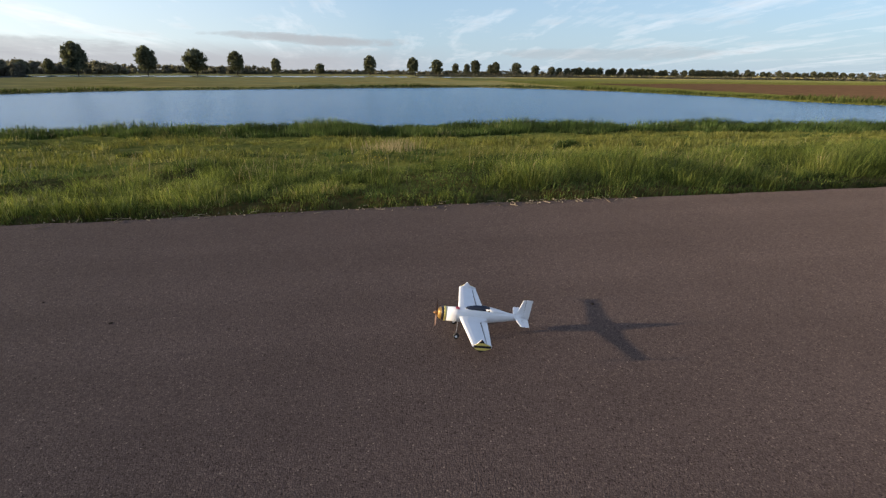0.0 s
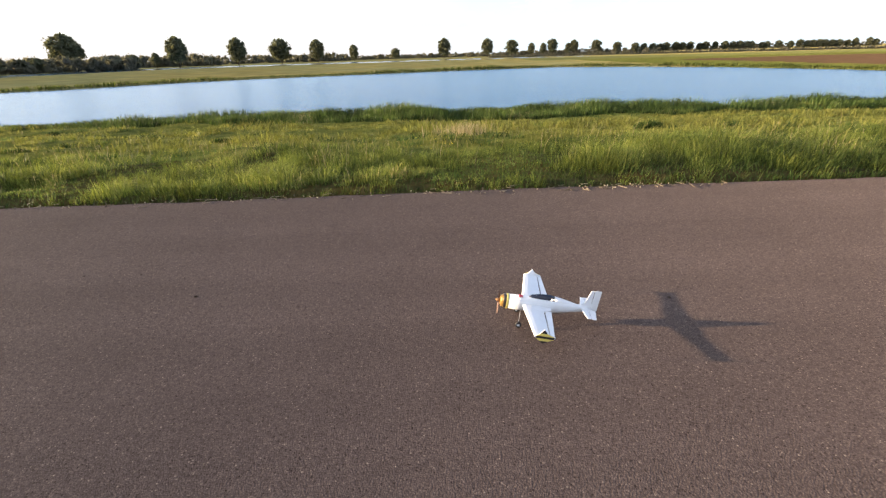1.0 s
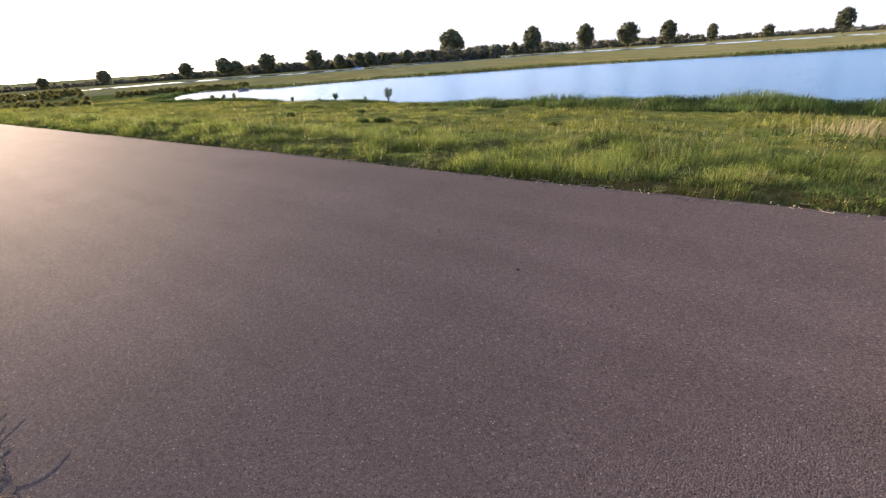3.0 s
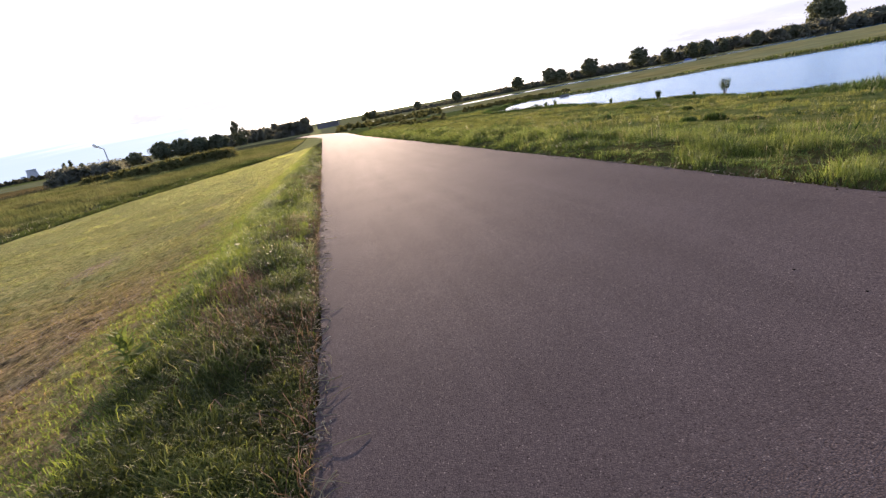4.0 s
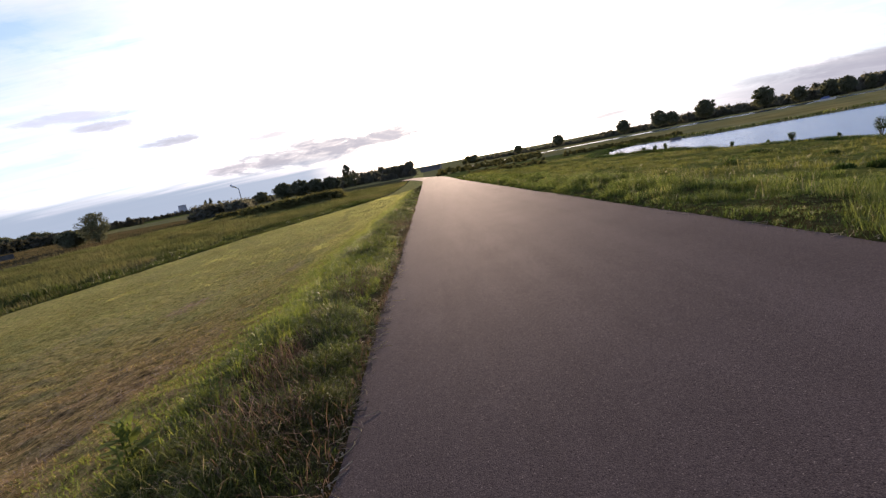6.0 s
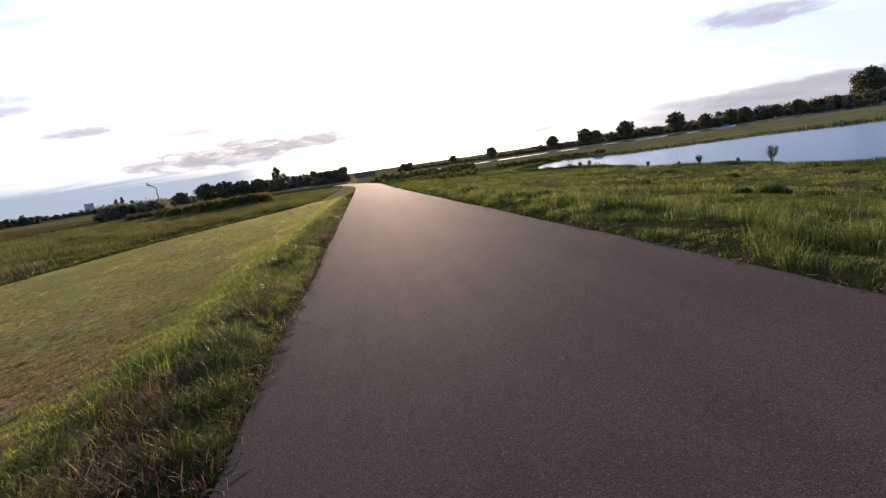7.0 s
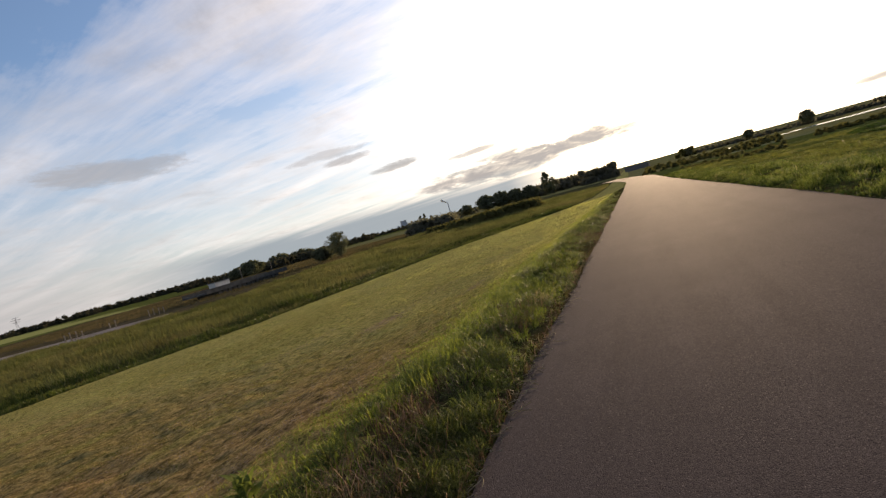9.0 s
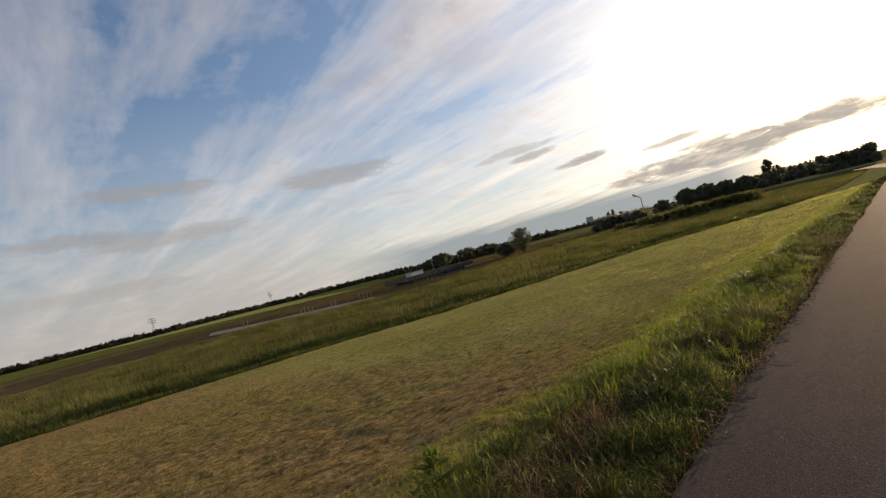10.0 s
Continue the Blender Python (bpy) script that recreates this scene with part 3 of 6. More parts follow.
def blades(name, x, y, height, width, lean, material, label, category, toward=None, sink=0.03, droop=0.35, bends=2):
    """One object of many tapered, arching blades: arrays of places, heights and widths; far or short ones have fewer bends."""
    k = len(x)
    z = ground_z(x, y) - sink
    face = rng.uniform(0, 2 * np.pi, k)
    toward = rng.uniform(0, 2 * np.pi, k) if toward is None else toward + rng.normal(0, 0.5, k)
    share = rng.uniform(0.15, 1.0, k)
    reach = lean * share * height
    height = height * (1 - 0.25 * np.clip(lean * share - 0.6, 0, 1))
    lx, ly = np.cos(toward) * reach + 0.10 * height, np.sin(toward) * reach - 0.03 * height
    wx, wy = np.cos(face) * width / 2, np.sin(face) * width / 2
    per, rows = bends * 2 + 3, (((0.0, 0.0, 0.0, 1.0),), ((0.0, 0.0, 0.0, 0.8), (0.55, 0.30, 0.64, 1.0)), ((0.0, 0.0, 0.0, 0.75), (0.4, 0.16, 0.48, 1.0), (0.75, 0.55, 0.86, 0.75)))[bends]
    co = np.empty((k, per, 3), np.float32)
    for row, (f, out, up, w) in enumerate(rows):
        fall = 1 - droop * share * lean * f * f * 0.4
        px, py, pz = x + lx * out, y + ly * out, z + height * up * fall
        co[:, row * 2] = np.stack([px - wx * w, py - wy * w, pz], -1)
        co[:, row * 2 + 1] = np.stack([px + wx * w, py + wy * w, pz], -1)
    co[:, per - 1] = np.stack([x + lx, y + ly, z + height * (1 - droop * share * lean)], -1)
    corner = ([0, 1, 3, 2, 2, 3, 5, 4][:bends * 4]) + [per - 3, per - 2, per - 1]
    loops = ((np.arange(k) * per)[:, None] + np.array(corner)).ravel()
    start = ((np.arange(k) * len(corner))[:, None] + np.arange(bends + 1) * 4).ravel()
    me = bpy.data.meshes.new(name)
    me.vertices.add(k * per)
    me.vertices.foreach_set("co", co.ravel())
    me.loops.add(k * len(corner))
    me.loops.foreach_set("vertex_index", loops)
    me.polygons.add(k * (bends + 1))
    me.polygons.foreach_set("loop_start", start)
    me.update(calc_edges=True)
    me.materials.append(material)
    return tagged(new(name, me), label, category, kind="stuff")


def tufted(x, y, per, spread):
    """Places grown into tufts: per blades round each place, and the way that each one leans."""
    k = len(x) * per
    a = rng.uniform(0, 2 * np.pi, k)
    r = np.abs(rng.normal(0, 1, k)) * np.repeat(spread, per)
    return np.repeat(x, per) + np.cos(a) * r, np.repeat(y, per) + np.sin(a) * r, a


def scatter(n, x0, x1, y0, y1, crowd=None):
    """n places over a rectangle, more of them near crowd = (x, reach)."""
    if crowd:
        x = crowd[0] - np.abs(rng.exponential(crowd[1], n))
        x = np.where((x < x0), rng.uniform(x0, x1, n), x)
    else:
        x = rng.uniform(x0, x1, n)
    return x, rng.uniform(y0, y1, n)


def north_verge():
    x, y = scatter(15000, -75, 14, 5.2, 10.4, (13.0, 24.0))
    bump = value_noise(x, y, 0.85, 12) * 0.75 + value_noise(x, y, 0.35, 11) * 0.45 + value_noise(x, y, 3.0, 13) * 0.35
    size = np.clip((bump - 0.50) * 2.2, 0.05, 1.2) * np.interp(y, [5.2, 5.5, 7.2, 8.2, 10.4], [0.5, 1.0, 1.0, 0.5, 0.25])
    keep = rng.uniform(0, 1, len(x)) < np.clip(0.25 + size, 0, 1) * np.interp(y, [5.2, 5.5, 8.5, 10.4], [1, 1, 0.7, 0.2])
    x, y, size = x[keep], y[keep], size[keep]
    per = 26
    bx, by, lean = tufted(x, y, per, 0.05 + 0.09 * size)
    s = np.repeat(size, per)
    by = np.maximum(by, 5.08 + rng.uniform(0, 0.12, len(by)))
    h = (0.07 + 0.36 * s * rng.uniform(0.35, 1.15, len(bx))) * np.interp(by, [5.1, 5.3, 5.8], [0.5, 0.85, 1.0])
    w = rng.uniform(0.003, 0.0065, len(bx)) * np.interp(-bx, [5, 45], [1, 3.2])
    blades("verge_grass", bx, by, h, w, 1.1, GRASS, "tall green verge grass in tufts along the asphalt's edge", "grass", lean, bends=1)
    x, y = scatter(150000, -70, 14, 5.1, 9.8, (13.0, 22.0))
    h = rng.uniform(0.05, 0.18, len(x)) * np.interp(y, [5.1, 5.4, 6.4], [0.6, 0.9, 1.0]) * (0.6 + 0.8 * value_noise(x, y, 0.9, 14))
    # the dark shore colour here paints the shade in the gaps
    blades("verge_undergrowth", x, y, h, rng.uniform(0.005, 0.011, len(x)) * np.interp(-x, [5, 45], [1, 2.6]), 1.0, SHORE, "short undergrowth, coloured dark like the shade between the verge's tufts", "grass", bends=0)


def clear_of_hollow(x, y):
    """False inside the dark hollow in the road's shoulder."""
    return np.hypot((x + 6.5) / 1.5, y + 1.02) > 0.30 + 0.12 * value_noise(x, y, 0.3, 20)


def south_verge():
    x, y = scatter(20000, -90, 4, -1.8, -0.13, (-0.6, 10.0))
    size = np.clip(value_noise(x, y, 0.35, 21) * 0.55 + value_noise(x, y, 2.3, 22) * 0.5 + value_noise(x, y, 0.9, 23) * 0.35 + rng.uniform(-0.15, 0.2, len(x)) - 0.28, 0.05, 1.1)
    gap = value_noise(x, y, 0.4, 24)
    keep = rng.uniform(0, 1, len(x)) < np.clip(gap * 1.9 - 0.3, 0, 1) * np.clip((value_noise(x, y, 1.1, 27) - 0.30) * 5, 0.10, 1) * np.interp(-y, [0.1, 0.3, 1.35, 1.8], [0.8, 1, 0.95, 0.25])
    keep &= clear_of_hollow(x, y)
    x, y, size = x[keep], y[keep], size[keep]
    per = 22
    bx, by, lean = tufted(x, y, per, 0.03 + 0.07 * size)
    s = np.repeat(size, per)
    by = np.minimum(by, -0.09 - rng.uniform(0, 0.16, len(by)))
    h = (0.06 + 0.40 * s * rng.uniform(0.2, 1.1, len(bx))) * np.interp(-by, [0.05, 0.30, 0.7, 1.3, 1.75], [0.2, 0.5, 1, 1, 0.55])
    w = rng.uniform(0.003, 0.008, len(bx)) * np.interp(-bx, [5, 50], [1, 4])
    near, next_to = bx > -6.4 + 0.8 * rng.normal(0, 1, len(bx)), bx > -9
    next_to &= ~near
    # the nearest blades take the copy with shade in its colour
    blades("roadside_grass", bx[near], by[near], h[near], w[near], 1.5, SHADY, "unkempt grass on the dyke's shoulder, its shade put into a darker green", "grass", lean[near], droop=0.5)
    blades("roadside_grass", bx[next_to], by[next_to], h[next_to], w[next_to], 1.5, RANK, "unkempt tufty grass on the dyke's shoulder beside the road", "grass", lean[next_to], droop=0.5)
    near |= next_to
    blades("roadside_grass", bx[~near], by[~near], h[~near], w[~near], 1.4, RANK, "unkempt tufty grass on the dyke's shoulder beside the road", "grass", lean[~near], droop=0.5, bends=1)
    x, y = rng.uniform(-15.5, -6.3, 2600), rng.uniform(-1.75, -0.35, 2600)
    keep = rng.uniform(0, 1, len(x)) < np.clip(value_noise(x, y, 0.8, 28) * 2.2 - 0.5, 0.08, 1) * np.interp(x, [-15.5, -12, -8, -6.3], [0.3, 1, 1, 0.4])
    keep &= clear_of_hollow(x, y)
    x, y = x[keep], y[keep]
    per = 22
    size = rng.uniform(0.5, 1.1, len(x))
    bx, by, lean = tufted(x, y, per, 0.07 * size)
    h = np.repeat(size, per) * rng.uniform(0.10, 0.36, len(bx)) * np.interp(-by, [0.3, 0.7, 1.3, 1.75], [0.6, 1, 1, 0.6])
    blades("lush_grass", bx, by, h, rng.uniform(0.004, 0.009, len(bx)), 1.2, LUSH, "bright green lush grass on the road's shoulder", "grass", lean, droop=0.45, bends=1)
    x, y = scatter(80000, -75, 4, -1.95, -0.1, (-0.6, 10.0))
    keep = rng.uniform(0, 1, len(x)) < (value_noise(x, y, 0.4, 24) * 1.7 - 0.25) * np.clip((value_noise(x, y, 1.1, 27) - 0.22) * 4, 0.3, 1)
    x, y = x[keep], y[keep]
    h = rng.uniform(0.03, 0.12, len(x)) * np.interp(-y, [0.1, 0.4], [0.5, 1])
    blades("roadside_undergrowth", x, y, h, rng.uniform(0.003, 0.008, len(x)), 1.2, RANK, "short thin grass and dead stems between the tufts", "grass", bends=1)
    x, y = scatter(80000, -75, 4, -2.7, -1.0, (-0.6, 14.0))
    keep = rng.uniform(0, 1, len(x)) < np.interp(-y, [1.0, 1.5, 2.0, 2.7], [0.5, 1.0, 0.6, 0.05]) * np.clip(value_noise(x, y, 0.7, 26) * 1.6, 0.2, 1) * np.interp(x, [-8.5, -5.5], [1, 0.4])
    x, y = x[keep], y[keep]
    h = rng.uniform(0.05, 0.22, len(x)) * np.interp(-y, [1.0, 1.6, 2.6], [1.2, 1.0, 0.4])
    blades("slope_edge_grass", x, y, h, rng.uniform(0.003, 0.008, len(x)) * np.interp(-x, [5, 50], [1, 4]), 1.1, LUSH, "lush yellow-green grass where the verge meets the mown slope", "grass", droop=0.45, bends=1)
    # short lush turf along the verge's foot
    x, y = scatter(60000, -40, 1, -3.2, -1.5, (0.0, 11.0))
    keep = rng.uniform(0, 1, len(x)) < np.interp(-y + 0.5 * value_noise(x, y, 1.4, 29), [1.7, 2.1, 2.7, 3.4], [0.7, 1.0, 0.6, 0.0])
    x, y = x[keep], y[keep]
    blades("lush_turf", x, y, rng.uniform(0.02, 0.085, len(x)), rng.uniform(0.005, 0.011, len(x)) * np.interp(-x, [6, 40], [1, 2.5]), 1.1, LUSH, "short bright green turf along the verge's foot", "grass", sink=0.01, bends=0)


def meadow():
    x, y = scatter(12000, -95, 45, 8.2, 37)
    size = value_noise(x, y, 1.8, 31) * 0.7 + value_noise(x, y, 6.0, 32) * 0.5
    keep = (rng.uniform(0, 1, len(x)) < np.clip(size * 1.6 - 0.4, 0.06, 1)) & (pond_depth(x, y) < -1.0)
    x, y, size = x[keep], y[keep], size[keep]
    per = 16
    bx, by, lean = tufted(x, y, per, 0.08 + 0.20 * size)
    s = np.repeat(size, per)
    h = 0.06 + 0.38 * s ** 1.8 * rng.uniform(0.4, 1.2, len(bx))
    blades("meadow_grass", bx, by, h, rng.uniform(0.012, 0.030, len(bx)) * np.interp(by, [8, 16], [0.35, 1]), 1.1, MEADOW, "low tussocky meadow grass, yellow-green in the sun", "grass", lean, bends=1)
    x, y = scatter(170000, -70, 40, 9, 36)
    keep = pond_depth(x, y) < -1.5
    x, y = x[keep], y[keep]
    blades("meadow_turf", x, y, rng.uniform(0.03, 0.16, len(x)) * (0.4 + 1.0 * value_noise(x, y, 1.2, 33)), rng.uniform(0.015, 0.035, len(x)) * np.interp(y, [8, 16], [0.5, 1]), 1.1, MEADOW, "short grazed turf between the tussocks", "grass", bends=0)
    # darker herbs in low rounded clumps
    x, y = scatter(1500, -60, 32, 8.5, 34)
    keep = (value_noise(x, y, 3.5, 34) > 0.52) & (pond_depth(x, y) < -2.0)
    x, y = x[keep], y[keep]
    size = rng.uniform(0.5, 1.3, len(x))
    per = 70
    bx, by, lean = tufted(x, y, per, 0.20 * size)
    h = np.repeat(size, per) * rng.uniform(0.08, 0.26, len(bx))
    blades("meadow_herbs", bx, by, h, rng.uniform(0.015, 0.035, len(bx)), 0.9, SHORE, "dark green herbs in low clumps across the meadow", "herbs", lean, bends=0)


def shore_growth():
    x, y = scatter(380000, -105, 66, 20, 38)
    d = -pond_depth(x, y)
    keep = (d > -0.3) & (d < np.interp(x, [-50, -30, -20, -8], [2.0, 2.0, 4.5, 6.5]) * (0.7 + 0.6 * value_noise(x, y, 4.0, 44))) & (rng.uniform(0, 1, len(x)) < np.interp(value_noise(x, y, 3.0, 41), [0.15, 0.5], [0.3, 1.0]))
    x, y = x[keep], y[keep]
    h = 0.40 + 0.75 * value_noise(x, y, 1.6, 42) * rng.uniform(0.5, 1.2, len(x))
    low = np.interp(x, [-50, -40, -26, -20, -12], [0.55, 0.35, 0.35, 0.8, 1.0]) * np.interp(-pond_depth(x, y), [0, 1.0, 3.5, 7.0], [0.8, 1.0, 0.9, 0.4])
    blades("shore_growth", x, y, h * low, rng.uniform(0.03, 0.07, len(x)), 0.45, SHORE, "dark green reeds and herbs along the pond's near shore", "reeds", bends=0)
    x, y = scatter(260000, -120, 100, 40, 150)
    d = -pond_depth(x, y)
    keep = (d > -0.2) & (d < 2.5)
    x, y = x[keep], y[keep]
    h = 0.40 + 1.2 * np.clip(value_noise(x, y, 9.0, 43) - 0.3, 0, 1) * rng.uniform(0.5, 1.2, len(x))
    blades("far_shore_growth", x, y, h, rng.uniform(0.1, 0.2, len(x)), 0.4, DITCH, "low dark growth on the pond's far bank", "reeds", bends=0)


def mown_slope():
    x, y = scatter(300000, -75, 3, -30, -1.3, (0.5, 18.0))
    y = -1.3 + (y + 1.3) * rng.uniform(0.1, 1, len(x))
    far_x = rng.uniform(-75, -9, 130000)
    x, y = np.concatenate([x, far_x]), np.concatenate([y, -1.8 + (mow_edge(far_x) + 1.8) * rng.uniform(0, 1, len(far_x))])
    keep = (y > mow_edge(x) + 0.3) & (rng.uniform(0, 1, len(x)) < 0.35 + 0.9 * value_noise(x, y, 0.8, 52))
    x, y = x[keep], y[keep]
    far = np.hypot(x + 1, y)
    h = (0.012 + 0.040 * rng.uniform(0, 1, len(x)) * value_noise(x, y, 1.3, 51)) * np.interp(far, [5, 12, 40], [1, 1.3, 2.2])
    w = rng.uniform(0.003, 0.007, len(x)) * np.interp(far, [5, 40], [1, 2.8])
    share = np.interp(x, [-26, -14, -7.5], [0.08, 0.30, 0.88]) * np.interp(-y, [2.0, 3.2], [0.15, 1.0]) * np.interp(value_noise(x * 0.5, y, 1.2, 54), [0.25, 0.6], [0.35, 1.25])
    dry = rng.uniform(0, 1, len(x)) < share
    blades("dried_mown_grass", x[dry], y[dry], h[dry], w[dry] * 1.2, 1.2, DRIED, "dried brown mown grass on the dyke's slope", "grass", sink=0.01, bends=0)
    x, y, h, w = x[~dry], y[~dry], h[~dry], w[~dry]
    blades("mown_grass", x, y, h, w, 1.0, STUBBLE, "short mown grass, partly dried, on the dyke's slope", "grass", sink=0.01, bends=0)


def reed_bed():
    x, y = scatter(300000, -140, 12, -85, -4.5)
    e = mow_edge(x)
    r, reach, _ = wet_land(x, y)
    keep = (y < e - 0.2) & (r < reach * (0.94 + 0.08 * value_noise(x, y, 9.0, 66)))
    x, y, e = x[keep], y[keep], e[keep]
    h = (0.35 + 0.75 * value_noise(x, y, 2.2, 61) * rng.uniform(0.6, 1.1, len(x))) * np.interp(e - y, [0, 1.5, 3.5, 5], [0.6, 0.8, 0.7, 1])
    gx, gy = scatter(200000, -75, 12, -40, -6)
    ge = mow_edge(gx)
    keep = (gy < ge + 0.1) & (gy > ge - 2.6 - 3.0 * value_noise(gx, gy, 4.0, 67))
    gx, gy, ge = gx[keep], gy[keep], ge[keep]
    gh = (0.35 + 0.70 * value_noise(gx, gy, 1.6, 65) * rng.uniform(0.5, 1.1, len(gx))) * np.interp(ge - gy, [0, 1.0, 3.0, 5.0], [0.4, 0.8, 1.0, 0.8])
    blades("ditch_growth", gx, gy, gh, rng.uniform(0.02, 0.045, len(gx)), 0.6, DITCH, "dark green herbs and reeds along the ditch", "reeds", bends=1)
    fx, fy = scatter(90000, -200, 30, -190, -20)
    fe = mow_edge(fx)
    r, _, reach = wet_land(fx, fy)
    keep = (fy < fe - 30) & (r > reach + 3) & (fy > -215)
    fx, fy = fx[keep], fy[keep]
    blades("far_reeds", fx, fy, 0.2 + 0.5 * value_noise(fx, fy, 7.0, 63) * rng.uniform(0.6, 1.1, len(fx)), rng.uniform(0.12, 0.3, len(fx)), 0.4, HEATH, "brown rough growth on the far side of the reed land", "reeds", bends=0)
    blades("reed_bed", x, y, h, rng.uniform(0.03, 0.07, len(x)) * np.interp(e - y, [0, 30], [1, 2.4]), 0.8, REED, "wide bed of soft brown-green reeds beyond the ditch", "reeds", bends=0)


def thatch():
    """Clumps of longer grass, green and dried, left on the mown slope."""
    x, y = scatter(26000, -40, 3, -19, -1.7, (0.5, 11.0))
    keep = (y > mow_edge(x) + 1) & (rng.uniform(0, 1, len(x)) < np.interp(value_noise(x * 0.6, y, 0.9, 81), [0.3, 0.6], [0.12, 1.0]))
    x, y = x[keep], y[keep]
    per = 11
    size = rng.uniform(0.5, 1.3, len(x))
    bx, by, lean = tufted(x, y, per, 0.055 * size)
    blades("turf_clumps", bx, by, rng.uniform(0.02, 0.075, len(bx)) * np.repeat(size, per), rng.uniform(0.006, 0.013, len(bx)) * np.interp(-bx, [6, 35], [1, 2]), 1.4, TURF, "brown and green clumps left standing on the mown slope", "grass", lean, sink=0.01, droop=0.45, bends=0)


def dead_grass():
    """Matted patches of dead grass on the shoulder."""
    xs, ys = [], []
    for cx, cy, rx, ry, n in ((-4.9, -0.75, 0.45, 0.24, 900), (-6.2, -1.0, 0.4, 0.15, 400), (-9.5, -0.7, 0.6, 0.2, 500), (-14.8, -0.9, 0.8, 0.2, 400), (-19, -0.5, 1.0, 0.2, 400)):
        xs.append(rng.normal(cx, rx, n))
        ys.append(np.minimum(rng.normal(cy, ry, n), -0.12))
    xs.append(-np.abs(rng.exponential(10, 2600)) + 1)
    ys.append(-0.05 - np.abs(rng.normal(0, 0.07, 2600)))
    x, y = np.concatenate(xs), np.concatenate(ys)
    blades("dead_grass", x, y, rng.uniform(0.10, 0.36, len(x)) * np.interp(-y, [0.02, 0.25], [0.15, 1.0]), rng.uniform(0.003, 0.007, len(x)), 1.3, DEAD, "matted reddish-brown dead grass on the verge", "grass", droop=0.5)


def slope_litter():
    """Dry cuttings and bare, matted places in streaks along the mown slope."""
    xs, ys = [], []
    for cx, cy, rx, ry, n in ((-14.9, -6.6, 0.8, 0.26, 3600), (-16.3, -3.9, 0.6, 0.14, 900), (-9.6, -4.6, 1.4, 0.35, 1600), (-14.2, -9.6, 1.6, 0.35, 1500), (-6.0, -5.8, 1.8, 0.5, 2600), (-3.0, -7.5, 1.8, 0.7, 2600), (-19, -6.6, 2.2, 0.35, 1500), (-8.0, -3.3, 1.6, 0.22, 1600), (-4.2, -3.6, 1.2, 0.3, 1600), (-9.0, -8.2, 2.0, 0.45, 1800), (-26, -5.2, 3.0, 0.4, 1500), (0.0, -6.0, 1.6, 0.8, 1600)):
        xs.append(rng.normal(cx, rx, n))
        ys.append(np.minimum(rng.normal(cy, ry, n), -2.0))
    x, y = np.concatenate(xs), np.concatenate(ys)
    blades("slope_litter", x, y, rng.uniform(0.02, 0.07, len(x)), rng.uniform(0.006, 0.014, len(x)), 1.6, CUTTINGS, "streaks of dry brown cuttings on the mown slope", "grass", sink=0.005, droop=0.5, bends=0)


def seed_stalks():
    xs, ys = [], []
    for cx, cy, r, n in ((-1.9, 7.3, 0.22, 30), (-6.5, 7.9, 0.5, 24), (-9.5, 7.0, 0.6, 24), (-3.6, 8.4, 0.6, 24), (2.6, 8.2, 0.4, 16), (5.5, 7.6, 0.7, 16), (-14, 7.2, 0.8, 40), (-22, 7.4, 2, 50), (0.5, 8.4, 1.5, 40)):
        xs.append(rng.normal(cx, r, n))
        ys.append(np.maximum(rng.normal(cy, r * 0.6, n), 5.6))
    x, y = np.concatenate(xs), np.concatenate(ys)
    blades("seed_grass", x, y, rng.uniform(0.26, 0.52, len(x)), rng.uniform(0.003, 0.006, len(x)), 0.5, STRAW, "thin pale seed heads above the verge grass", "grass")
    k = 240
    x, y = rng.normal(0.25, 0.48, k), rng.normal(14.3, 0.35, k)
    blades("bleached_clump", x, y, rng.uniform(0.25, 0.55, k), rng.uniform(0.008, 0.016, k), 0.5, STRAW, "tan clump of tall bleached grass in the meadow", "grass")
    k = 30
    x, y = rng.normal(-0.2, 0.16, k), rng.normal(7.5, 0.14, k)
    heads = np.stack([x, y, ground_z(x, y) + rng.uniform(0.22, 0.42, k)], -1)
    tagged(new("yellow_flowers", leaf_cloud("yellow_flowers", heads, np.full(k, 0.008), 2, 0.006, FLOWER, 33)), "small yellow flowers in the green verge", "flowers", kind="stuff")
    x, y = scatter(2600, -45, 16, 7.2, 12.5)
    keep = value_noise(x, y, 1.6, 72) > 0.62
    x, y = x[keep], y[keep]
    blades("bleached_grass", x, y, rng.uniform(0.12, 0.34, len(x)), rng.uniform(0.003, 0.006, len(x)), 0.8, STRAW, "bleached grass tops behind the green verge", "grass")
    x, y = scatter(12000, -40, 4, -1.6, -0.12, (2.0, 8.0))
    keep = value_noise(x, y, 0.8, 71) > 0.66
    x, y = x[keep], y[keep]
    blades("dry_grass", x, y, rng.uniform(0.06, 0.26, len(x)), rng.uniform(0.002, 0.005, len(x)), 1.4, STRAW, "dry straw-coloured grass lying among the green", "grass")


north_verge()
south_verge()
meadow()
shore_growth()
mown_slope()
reed_bed()
thatch()
dead_grass()
slope_litter()

# ---- trees ----


def limb(bm, a, b, r0, r1, sides=7):
    a, b = Vector(a), Vector(b)
    turn = (b - a).to_track_quat("Z", "Y").to_matrix().to_4x4()
    made = bmesh.ops.create_cone(bm, cap_ends=True, segments=sides, radius1=r0, radius2=r1, depth=(b - a).length)["verts"]
    bmesh.ops.transform(bm, matrix=Matrix.Translation((a + b) / 2) @ turn, verts=made)


